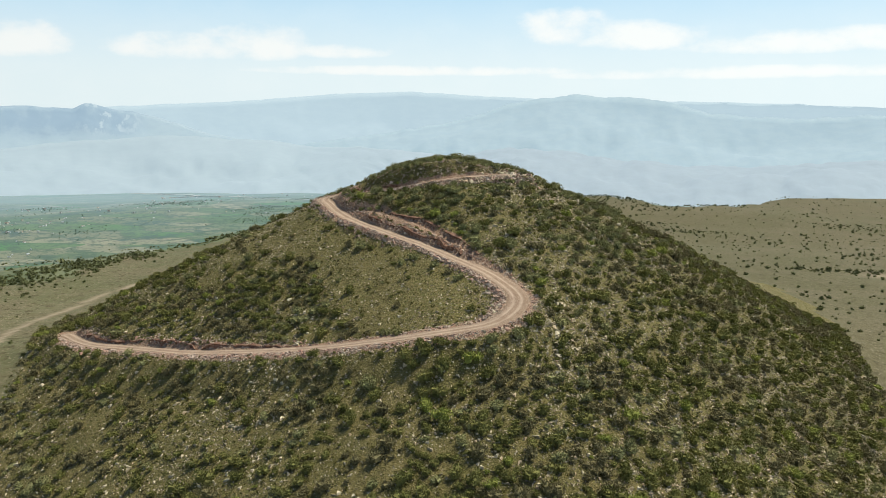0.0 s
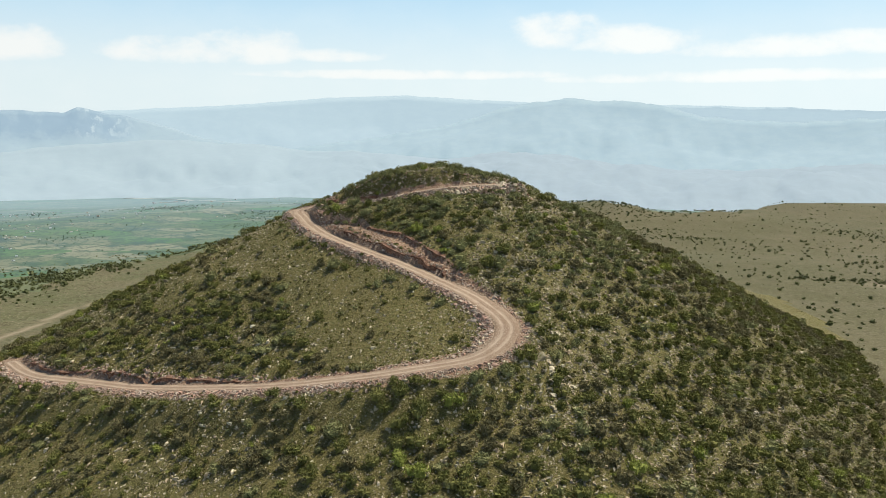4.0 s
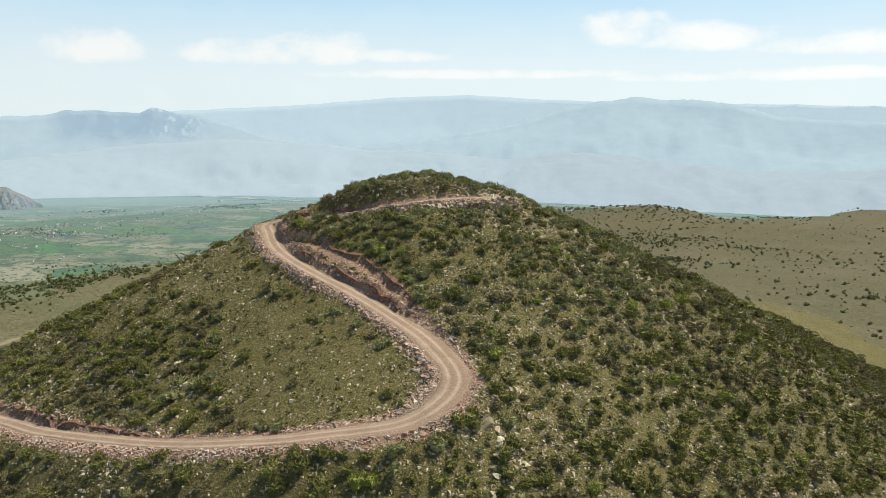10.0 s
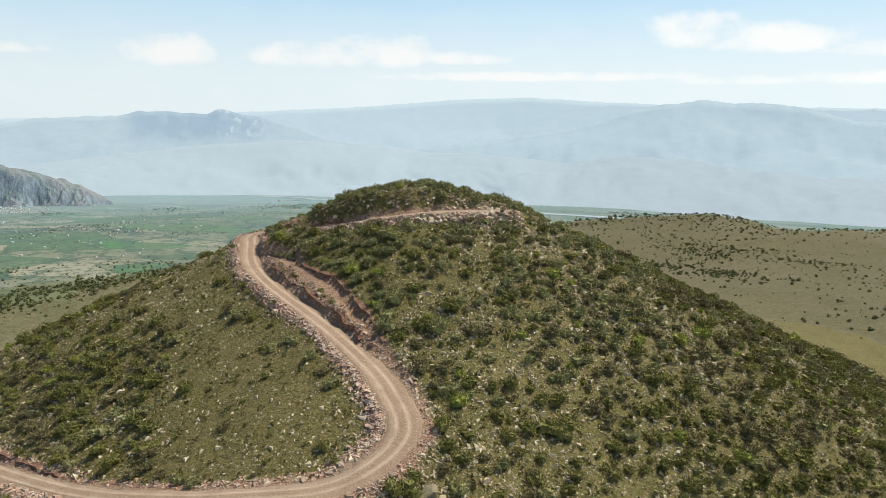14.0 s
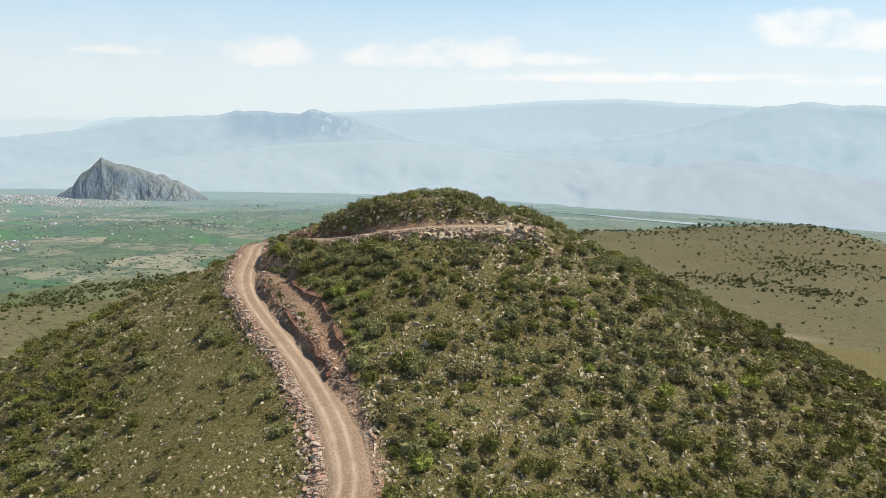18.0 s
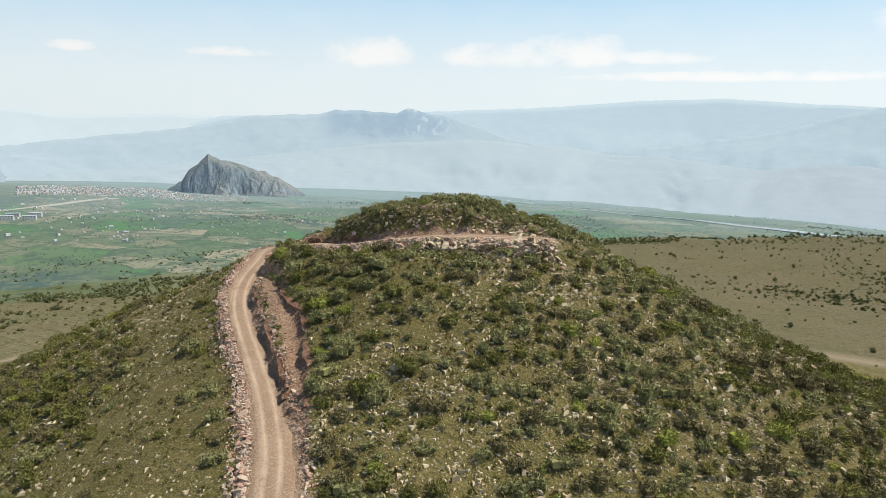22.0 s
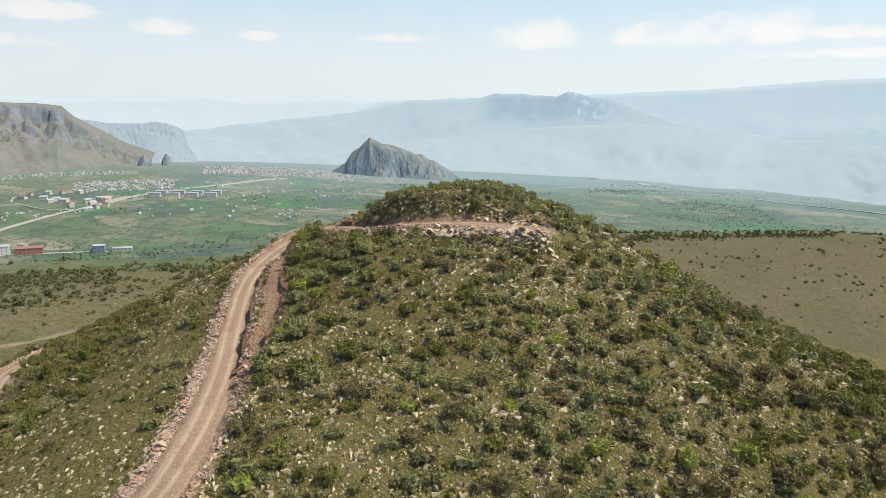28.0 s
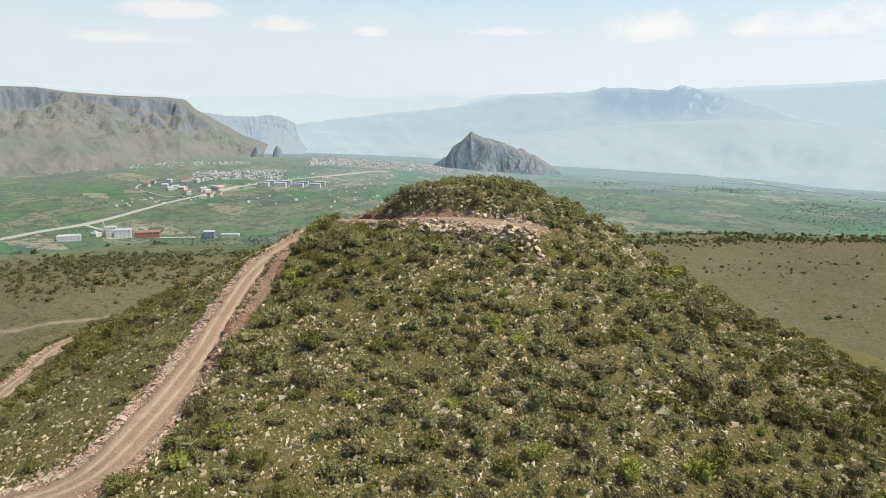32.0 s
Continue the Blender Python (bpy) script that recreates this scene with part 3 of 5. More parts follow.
def build_bank(name, first, last, side, label, deep=0.85, way=road, half=HALF):
    """The raw earth face cut into the slope along the road, crumbling and overhung by turf."""
    pick = slice(int(first * (len(way.p) - 1)), int(last * (len(way.p) - 1)))
    P = way.p[pick]
    d = np.r_[0, np.cumsum(np.linalg.norm(np.diff(P[:, :2], axis=0), axis=1))]
    s = np.arange(0, d[-1], 0.3)
    Q = np.stack([np.interp(s, d, P[:, k]) for k in range(3)], 1)
    n = np.stack([np.interp(s, d, way.n[pick, k]) for k in range(2)], 1) * side
    rows, V = 7, []
    back = half + deep + 0.35 * fbm(s, s * 0, 4, 191, 3)
    top = land(Q[:, 0] + n[:, 0] * (back + 0.35), Q[:, 1] + n[:, 1] * (back + 0.35)) + 0.06
    rise = np.maximum(top - Q[:, 2], 0.05)
    for k in range(rows):
        f = k / (rows - 1)
        off = half + 0.12 + (back - half) * (f ** 0.7) - 0.16 * math.sin(math.pi * f) + 0.16 * fbm(s, np.full(s.shape, 3.0 * f), 2.4, 193, 4) * (0.3 + f)
        off = off - (0.18 if k == rows - 2 else 0.0) + (0.45 if k == rows - 1 else 0)
        V.append(np.stack([Q[:, 0] + n[:, 0] * off, Q[:, 1] + n[:, 1] * off, Q[:, 2] - 0.06 + rise * f], 1))
    m = len(s)
    a = (np.arange(rows - 1)[:, None] * m + np.arange(m - 1)[None, :]).ravel()
    me = raw_mesh(name, np.vstack(V), np.stack([a, a + 1, a + m + 1, a + m], 1), (BANK,))
    return tagged(new(name, me), label, "bank", kind="structure")


build_bank("cut_bank", 0.04, 0.42, 1, "raw dark red earth bank cut along the lower road", 0.5)
build_bank("cut_bank", 0.54, 0.66, -1, "raw red earth bank between the road and the old track", 0.5)
build_bank("cut_bank", 0.10, 0.92, 1, "crumbling dark red lip above the grassy old track", 0.4, old_track, 0.62)
build_bank("cut_bank", 0.79, 0.86, 1, "low stony bank above the upper bench", 0.45)

# ---- the far hills ----
FAR_CREST = ((-120, 90), (-95, 140), (-76.6, 120), (-73, 92), (-64.6, 48), (-58.4, 49), (-55, 81), (-52.3, 46), (-45, 62), (-41, 54), (-30, 80), (-21.2, 124), (-17.2, 137), (-12.9, 165), (-8.6, 198), (-2.8, 212), (3.1, 183), (7.6, 165), (17.8, 149), (25.6, 133), (31.4, 106), (60, 150), (110, 60))
PEAK_CREST = ((-58, -150), (-50.5, -79), (-46, -38), (-43, -12), (-39.4, 53), (-37.5, 67), (-33.9, 74), (-32.3, 105), (-30.7, 104), (-28.6, 96), (-27.7, 88), (-26.7, 122), (-24.7, 83), (-23, 61), (-21.2, 21), (-18.5, -57), (-14, -113), (-9, -170))
RIGHT_CREST = ((-14, -150), (-6, -60), (0, 10), (3.1, 74), (4.9, 125), (7.6, 162), (10, 179), (13.6, 165), (17, 148), (19.9, 77), (25.7, 41), (28.5, 54), (31.5, 70), (50, 120), (90, 60))
FRONT_CREST = ((-60, -260), (-45, -200), (-32, -100), (-28.9, -75), (-25.2, -59), (-21.4, -47), (-17.3, -66), (-13.9, -80), (-10.4, -112), (-6.9, -112), (-3.2, -136), (0.4, -158), (5, -116), (9.5, -131), (13.9, -178), (18.1, -200), (22.2, -195), (26, -175), (31.8, -144), (60, -90), (90, -120))
MESA_CREST = ((-110, 90), (-90, 110), (-80, 95), (-75.7, 74), (-73.7, 70), (-71.6, 53), (-68.7, 42), (-65.6, 36), (-64, 26), (-63.3, -14), (-61.7, -64), (-60.1, -116), (-58, -162))
CLIFF_CREST = ((-70, 0), (-64.1, -19), (-62.1, -38), (-59.6, -51), (-57.9, -38), (-56.8, -55), (-56.1, -75), (-55.9, -131), (-55.3, -200))
ROCK_CREST = ((-44.2, -165), (-43.2, -139), (-42.7, -109), (-42.1, -87), (-41.6, -69), (-41.2, -57), (-40.9, -66), (-40.5, -70), (-39.6, -82), (-38.2, -96), (-36.9, -111), (-35.9, -134), (-34.8, -162), (-33.7, -194), (-33.2, -204))


def ridge(name, crest, radius, front, base, material, label, category, rough, seed, cliff=0.0, back=150, step=0.12, rows=26):
    """Hills round the valley: a crest at the radius, a face with spurs, gullies and, with cliff, a rock wall under the crest; a back slope behind."""
    at = lambda table, az: np.interp(az, [p[0] for p in table], [p[1] for p in table]) if isinstance(table, tuple) else np.full(az.shape, float(table))
    az = np.arange(crest[0][0], crest[-1][0] + step / 2, step if cliff else 0.3)
    R, F, B = at(radius, az), at(front, az), at(base, az)
    H = at(crest, az)
    if isinstance(radius, tuple):
        H = 62 + (H - 62) * R / 3900                     # crests given as they stand against the sky
    ax, V = az * 55, []
    for k in range(-5, rows):
        f = max(k, 0) / (rows - 1)
        fall = f ** 0.85
        if cliff:
            wall = np.clip((f - 0.05 * (1 + fbm(ax, np.full(ax.shape, 90.0), 160, seed + 5, 3))) / 0.12 + 0.35 * fbm(ax, np.full(ax.shape, 7.0), 60, seed + 9, 3), 0, 1)
            held = cliff * smooth(-0.25, 0.45, fbm(ax, np.full(ax.shape, 40.0), 150, seed + 13, 3)) * smooth(-79, -75, az)
            fall = held * wall * wall * (3 - 2 * wall) + (1 - held) * f ** 0.62
        swell = math.sin(math.pi * min(f * 1.1, 1))
        spur = rough * swell * fbm(ax + 80 * f, np.full(ax.shape, 700.0 * f), 380, seed, 5)
        crag = rough * ((0.07 + 0.42 * math.exp(-((f - 0.10) / 0.10) ** 2)) if cliff else 0.10) * fbm(ax, np.full(ax.shape, 600.0 * f), 45, seed + 7, 4)
        z = H * (1 - fall) + B * fall + spur + crag
        r = R - F * f + (0.045 if cliff else 0.10) * F * swell * fbm(ax, np.full(ax.shape, 300.0 * f), 200, seed + 3, 4)
        if cliff:                                       # columns and blocks that stand out of the rock wall
            r = r + 0.035 * F * math.exp(-((f - 0.10) / 0.07) ** 2) * np.round(3 * fbm(ax, np.full(ax.shape, 1600.0 * f), 16, seed + 21, 3)) / 3
        if k < 0:
            r, z = R - back * k / 5, z + (H - B) * (k / 5) * 0.9
        V.append(np.stack([r * np.sin(np.radians(az)), r * np.cos(np.radians(az)), z], 1))
    n = len(az)
    a = (np.arange(len(V) - 1)[:, None] * n + np.arange(n - 1)[None, :]).ravel()
    me = raw_mesh(name, np.vstack(V), np.stack([a, a + n, a + n + 1, a + 1], 1), (material,))
    me.polygons.foreach_set("use_smooth", np.full(len(me.polygons), not cliff))
    return tagged(new(name, me), label, category, kind="structure")


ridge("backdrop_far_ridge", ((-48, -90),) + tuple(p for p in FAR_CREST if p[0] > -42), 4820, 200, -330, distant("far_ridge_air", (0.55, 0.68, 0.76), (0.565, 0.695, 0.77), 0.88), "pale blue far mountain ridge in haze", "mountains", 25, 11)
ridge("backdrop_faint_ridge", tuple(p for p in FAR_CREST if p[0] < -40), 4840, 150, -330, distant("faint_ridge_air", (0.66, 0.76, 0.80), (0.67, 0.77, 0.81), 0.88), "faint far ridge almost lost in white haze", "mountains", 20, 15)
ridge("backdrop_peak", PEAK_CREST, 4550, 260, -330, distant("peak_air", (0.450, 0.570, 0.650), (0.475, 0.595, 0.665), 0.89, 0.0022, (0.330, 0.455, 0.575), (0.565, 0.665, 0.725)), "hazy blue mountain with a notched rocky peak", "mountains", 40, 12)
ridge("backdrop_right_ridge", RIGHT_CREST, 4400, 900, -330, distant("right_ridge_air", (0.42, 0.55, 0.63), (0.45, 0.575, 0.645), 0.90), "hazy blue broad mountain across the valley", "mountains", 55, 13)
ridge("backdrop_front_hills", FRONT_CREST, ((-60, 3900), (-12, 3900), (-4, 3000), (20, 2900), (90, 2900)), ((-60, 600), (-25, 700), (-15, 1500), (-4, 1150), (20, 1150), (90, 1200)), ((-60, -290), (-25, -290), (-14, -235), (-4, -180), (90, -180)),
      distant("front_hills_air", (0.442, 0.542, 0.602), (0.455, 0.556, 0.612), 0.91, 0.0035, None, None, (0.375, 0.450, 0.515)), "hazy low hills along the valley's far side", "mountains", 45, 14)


def rocky(name, soil, rock, turf, scale=0.012):
    m = Nodes(name, 1.0)
    p = m.place((1, 1, 1.8))
    g = m.add("ShaderNodeNewGeometry")
    up = m.add("ShaderNodeSeparateXYZ", Vector=g.outputs["Normal"]).outputs[2]
    c = m.mix(m.step(m.noise(p, scale, 6, 0.62), 0.42, 0.60), soil, turf)
    face = m.mix(m.step(m.noise(m.place((1, 1, 0.25)), scale * 4, 6, 0.7), 0.40, 0.60), tuple(v * 0.68 for v in rock), rock)
    m.colour(m.mix(m.step(m.math("ADD", up, m.math("MULTIPLY", m.noise(p, scale * 3, 5), 0.3)), 0.45, 0.78, 1.0, 0.0), c, face))
    m.bump(m.noise(m.place((1, 1, 1.2)), scale * 6, 6, 0.7), 0.6, 4.0)
    return m.mat


# greyed tones and bluish rock: distance haze put into the mesa's colours
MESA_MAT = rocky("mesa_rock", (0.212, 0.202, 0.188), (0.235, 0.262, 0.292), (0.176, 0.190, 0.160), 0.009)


def massif(name, crest, radius, front, base, material, label, seed, step=0.10):
    """A flat-topped mountain: broken rock bands under its rim, a long concave slope with gullies, and its top running back."""
    az = np.arange(crest[0][0], crest[-1][0], step)
    v = np.r_[np.arange(-front, -260, 12.0), np.arange(-260, 40, 5.0), np.arange(40, 420, 20.0)]
    H = np.interp(az, [p[0] for p in crest], [p[1] for p in crest])
    A, R = np.meshgrid(az, v)
    arc = np.radians(A) * radius
    f = np.clip((-R + 46 * fbm(arc, R, 260, seed, 3) + 16 * fbm(arc, R, 60, seed + 2, 3) - 20) / front, 0, 1)
    high = smooth(-0.35, 0.35, fbm(arc, arc * 0, 420, seed + 4, 3))
    band = 0.25 * (0.30 + 0.70 * high) * smooth(0.0, 0.024, f) + 0.15 * smooth(-0.1, 0.4, fbm(arc, R, 330, seed + 6, 3)) * smooth(0.075, 0.10, f)
    fall = band + (1 - band) * (1 - (1 - f) ** 1.7)
    slope = np.clip(6 * f * (1 - f), 0, 1)
    gully = np.abs(fbm(arc + 0.25 * R, R * 0.22, 150, seed + 8, 4))
    rough = smooth(0.0, 0.02, f) * (1 - smooth(0.14, 0.30, f))
    z = H[None, :] + (base - H[None, :]) * fall - 17 * slope * gully + 5 * fbm(arc, R, 90, seed + 10, 4) * (0.3 + slope) + 19 * rough * fbm(arc, R * 1.3, 44, seed + 12, 4)
    r = radius + R
    V = np.stack([r * np.sin(np.radians(A)), r * np.cos(np.radians(A)), z], 2).reshape(-1, 3)
    n = len(az)
    a = (np.arange(len(v) - 1)[:, None] * n + np.arange(n - 1)[None, :]).ravel()
    return tagged(new(name, raw_mesh(name, V, np.stack([a, a + 1, a + n + 1, a + n], 1), (material,))), label, "mountain", kind="structure")


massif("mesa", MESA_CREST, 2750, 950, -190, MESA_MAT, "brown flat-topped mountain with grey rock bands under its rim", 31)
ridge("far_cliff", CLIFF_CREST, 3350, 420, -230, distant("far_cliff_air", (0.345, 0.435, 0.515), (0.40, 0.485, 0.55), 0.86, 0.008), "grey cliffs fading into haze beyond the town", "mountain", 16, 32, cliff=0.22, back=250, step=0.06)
# blue-grey stone tones: the haze before the crag is painted into them
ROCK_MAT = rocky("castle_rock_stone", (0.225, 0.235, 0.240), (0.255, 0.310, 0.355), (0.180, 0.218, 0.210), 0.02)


def crag(name, crest, radius, base, front, behind, label, seed, rib=15.0, grain=26.0):
    """A rock hill by itself: its crest line against the sky, a ribbed face before it and a back slope."""
    az = np.arange(crest[0][0], crest[-1][0], math.degrees(2.2 / radius))
    v = np.arange(-front, behind + 4, 4.0)
    H = np.interp(az, [p[0] for p in crest], [p[1] for p in crest])
    A, R = np.meshgrid(az, v)
    arc = np.radians(A) * radius
    ends = np.clip(np.minimum(A - az[0], az[-1] - A) / (0.18 * (az[-1] - az[0])), 0.25, 1)
    off = R + 26 * fbm(arc, R, 120, seed, 3) * np.clip(np.abs(R) / 40, 0, 1)
    t = np.clip(np.where(off < 0, -off / front, off / behind) / ends, 0, 1)
    g = 0.42 * (1 - smooth(0.10, 0.42, t)) + 0.58 * (1 - t) ** 1.25
    mid = np.clip(4 * g * (1 - g), 0, 1)
    ribs = np.abs(fbm(arc + 0.8 * R, R, grain * 2, seed + 3, 5)) + 0.6 * np.abs(fbm(arc - 0.6 * R, R * 1.4, grain, seed + 5, 4))
    ledge = (H[None, :] - base) * g / 17 + 1.2 * fbm(arc, R, 70, seed + 9, 3)
    z = base + (H[None, :] - base) * g - rib * mid * ribs + 0.35 * rib * mid * fbm(arc, R, grain, seed + 7, 3) + 6.5 * mid * (smooth(0.25, 0.75, ledge % 1) - ledge % 1) + 4.5 * fbm(arc, R, 22, seed + 12, 3) * (g > 0.02) - 6 * (t >= 1)
    r = radius + R
    V = np.stack([r * np.sin(np.radians(A)), r * np.cos(np.radians(A)), z], 2).reshape(-1, 3)
    n = len(az)
    a = (np.arange(len(v) - 1)[:, None] * n + np.arange(n - 1)[None, :]).ravel()
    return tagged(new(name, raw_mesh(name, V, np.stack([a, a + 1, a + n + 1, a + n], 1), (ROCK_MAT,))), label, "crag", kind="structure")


crag("crag", ROCK_CREST, 2310, -216, 190, 200, "steep dark castle crag rising over the town", 33)
crag("rock_knob", ((-58.95, -152), (-58.6, -122), (-58.35, -110), (-58.05, -121), (-57.6, -141), (-57.3, -152)), 2400, -156, 34, 34, "dark rock knob on the saddle beyond the town", 35, 5.0, 9.0)
crag("rock_knob", ((-57.2, -150), (-57.0, -119), (-56.75, -108), (-56.5, -120), (-56.25, -150)), 2400, -156, 30, 30, "tall dark rock knob on the saddle beyond the town", 36, 5.0, 9.0)


def ribbon(name, pts, width, material, label, category="road", lift=0.7):
    """A strip laid on the valley floor along the points."""
    P = Path([(a, b, 0) for a, b in pts], 12)
    V = []
    for k in (-1, 0, 1):
        w = width * np.maximum(0.04, 0.40 + 0.60 * fbm(P.p[:, 0], P.p[:, 1], 90 if width > 20 else 400, 203, 3)) * k
        q = P.p[:, :2] + P.n * np.asarray(w).reshape(-1, 1)
        V.append(np.column_stack([q, far_land(q[:, 0], q[:, 1]) + lift]))
    n = len(P.p)
    a = np.arange(n - 1)
    faces = np.vstack([np.stack([a, a + 1, a + n + 1, a + n], 1), np.stack([a + n, a + n + 1, a + 2 * n + 1, a + 2 * n], 1)])
    return tagged(new(name, raw_mesh(name, np.vstack(V), faces, (material,))), label, category, kind="structure")


GRAVEL = plain("pale_gravel", (0.46, 0.45, 0.40))
ribbon("highway", [(-1050, 250), (-1077, 315), (-1110, 372), (-1141, 446), (-1197, 540), (-1244, 626), (-1281, 692), (-1311, 753), (-1378, 874), (-1427, 1033), (-1440, 1188), (-1470, 1350)], 15, GRAVEL, "pale asphalt highway running towards the town")
ribbon("side_road", [(-1141, 446), (-1090, 452), (-1040, 462), (-1000, 440), (-985, 470), (-950, 515), (-905, 560)], 6, GRAVEL, "pale side road to the low buildings", "road")
ribbon("town_road", [(-1281, 692), (-1330, 665), (-1420, 660), (-1540, 680), (-1600, 730), (-1560, 800)], 6, GRAVEL, "pale looping road at the town's edge", "road")
ribbon("river_bed", [(-1300, 2900), (-1100, 2700), (-943, 2538), (-657, 2139), (-405, 1850), (-273, 1758), (-86, 1670), (100, 1610), (250, 1585)], 24, plain("river_gravel", (0.43, 0.46, 0.45)), "broad pale gravel bed of the river", "riverbed")
ribbon("water", [(-1310, 2890), (-1110, 2690), (-950, 2528), (-667, 2135), (-412, 1842), (-276, 1750), (-88, 1662), (100, 1602), (250, 1577)], 12, plain("river_water", (0.42, 0.48, 0.49), 0.3), "narrow grey-blue river in its gravel bed", "river", 1.4)

# ---- shrubs, tussocks and stones ----
rng = np.random.default_rng(7)


def block_ball(n=2):
    """A ball of 6 n n quads."""
    V, F = [], []
    for axis in range(3):
        for sign in (-1, 1):
            o = len(V)
            for i in range(n + 1):
                for j in range(n + 1):
                    p = [0.0, 0.0, 0.0]
                    p[axis], p[(axis + 1) % 3], p[(axis + 2) % 3] = sign, 2 * i / n - 1, 2 * j / n - 1
                    V.append(p)
            for i in range(n):
                for j in range(n):
                    q = [o + i * (n + 1) + j, o + (i + 1) * (n + 1) + j, o + (i + 1) * (n + 1) + j + 1, o + i * (n + 1) + j + 1]
                    F.append(q if sign > 0 else q[::-1])
    V, back = np.unique(np.round(np.array(V), 5), axis=0, return_inverse=True)
    return V / np.linalg.norm(V, axis=1, keepdims=True), back.reshape(-1)[np.array(F)]


def shrub_form(seed, leaves, lobes=6, size=0.17, core=True, inner=0.80, wide=0.42):
    """A shrub of radius 1: a rounded, brushy clump of fine upright sprays over a dense inner mass."""
    r = np.random.default_rng(seed)
    c = r.normal(0, 0.26, (lobes, 3)) * (1, 1, 0.35) + (0, 0, 0.36)
    rad = r.uniform(0.42, 0.60, lobes)
    k = r.integers(0, lobes, leaves)
    d = r.normal(0, 1, (leaves, 3))
    d /= np.linalg.norm(d, axis=1, keepdims=True)
    d[:, 2] = np.where(r.random(leaves) < 0.75, np.abs(d[:, 2]), d[:, 2])
    p = c[k] + d * (rad[k] * r.uniform(0.74, 1.04, leaves))[:, None]
    p[:, 2] = np.maximum(p[:, 2], 0.04)
    u = np.array([0, 0, 0.45]) + 0.7 * d + r.normal(0, 0.55, d.shape)      # sprays that reach up and out
    u /= np.linalg.norm(u, axis=1, keepdims=True)
    v = np.cross(d + r.normal(0, 0.35, d.shape), u)
    v /= np.linalg.norm(v, axis=1, keepdims=True) + 1e-6
    s = size * r.uniform(0.6, 1.4, leaves)[:, None]
    V = np.stack([p - u * s * 0.5 - v * s * wide, p - u * s * 0.5 + v * s * wide, p + u * s], 1).reshape(-1, 3)
    F = np.arange(3 * leaves).reshape(-1, 3)
    if core:
        B, Q = block_ball(1)
        BF = np.vstack([Q[:, [0, 1, 2]], Q[:, [0, 2, 3]]])
        for j in range(lobes):
            q = B * rad[j] * inner * r.uniform(0.75, 1.15, (len(B), 1)) + c[j]
            q[:, 2] = np.maximum(q[:, 2], 0.0)
            F = np.vstack([F, np.arange(BF.size).reshape(-1, 3) + len(V)])
            V = np.vstack([V, q[BF.ravel()]])
    return V, F


def stone_form(seed, n=1):
    """A broken stone of radius 1: a skewed, flattened block with sharp flat breaks, lying askew."""
    r = np.random.default_rng(seed)
    V, F = block_ball(n)
    V = np.sign(V) * np.abs(V) ** 0.6 * r.uniform(0.75, 1.2, (len(V), 1))
    for _ in range(10):
        d = r.normal(0, 1, 3)
        d /= np.linalg.norm(d)
        over = V @ d - r.uniform(0.30, 0.62)
        V = V - np.where(over > 0, over, 0)[:, None] * d
    V = V * r.uniform(0.75, 1.5, 3) * (1.15, 1.15, 0.75)
    turn = np.array(Euler((r.uniform(-0.6, 0.6), r.uniform(-0.6, 0.6), 0)).to_matrix())
    return V @ turn.T, F


def slab_form(seed):
    """A small split stone of radius 1: a wedge between two uneven three-cornered faces."""
    r = np.random.default_rng(seed)
    a = np.array([0.3, 2.4, 4.4]) + r.uniform(-0.5, 0.5, 3)
    low = np.stack([np.cos(a), np.sin(a), np.full(3, -0.35)], 1) * r.uniform(0.8, 1.35, (3, 1))
    top = low * r.uniform(0.55, 0.95, (3, 1)) * (1, 1, 0) + np.stack([r.normal(0, 0.1, 3), r.normal(0, 0.1, 3), r.uniform(0.15, 0.75, 3)], 1)
    V = np.vstack([low, top]) * (1.1, r.uniform(0.5, 0.9), 1)
    return V, np.array([(3, 4, 5), (0, 1, 4), (0, 4, 3), (1, 2, 5), (1, 5, 4), (2, 0, 3), (2, 3, 5), (2, 1, 0)])


def turned(x, y, z, s, a, squash=None):
    """Poses for many copies, as arrays."""
    return np.asarray(x), np.asarray(y), np.asarray(z), np.asarray(s), np.asarray(a), np.ones(len(x)) if squash is None else squash


def strew(name, forms, kinds, poses, material, label, category, smooth_shade=False):
    """Many copies of a few forms, joined into one object of kind stuff."""
    x, y, z, s, a, q = poses
    VV, FF, base = [], [], 0
    for k, (V, F) in enumerate(forms):
        i = np.nonzero(kinds == k)[0]
        if not len(i):
            continue
        c, sn = np.cos(a[i])[:, None], np.sin(a[i])[:, None]
        vx, vy, vz = V[None, :, 0], V[None, :, 1], V[None, :, 2]
        S = s[i][:, None]
        P = np.stack([x[i][:, None] + S * (vx * c - vy * sn), y[i][:, None] + S * (vx * sn + vy * c), z[i][:, None] + S * q[i][:, None] * vz], 2).reshape(-1, 3)
        VV.append(P)
        FF.append((F[None] + (np.arange(len(i)) * len(V))[:, None, None] + base).reshape(-1, F.shape[1]))
        base += len(P)
    me = raw_mesh(name, np.vstack(VV), np.vstack(FF), (material,))
    return tagged(new(name, me), label, category, kind="stuff")


def blob(x, y, cx, cy, rx, ry):
    return np.exp(-((x - cx) / rx) ** 2 - ((y - cy) / ry) ** 2)


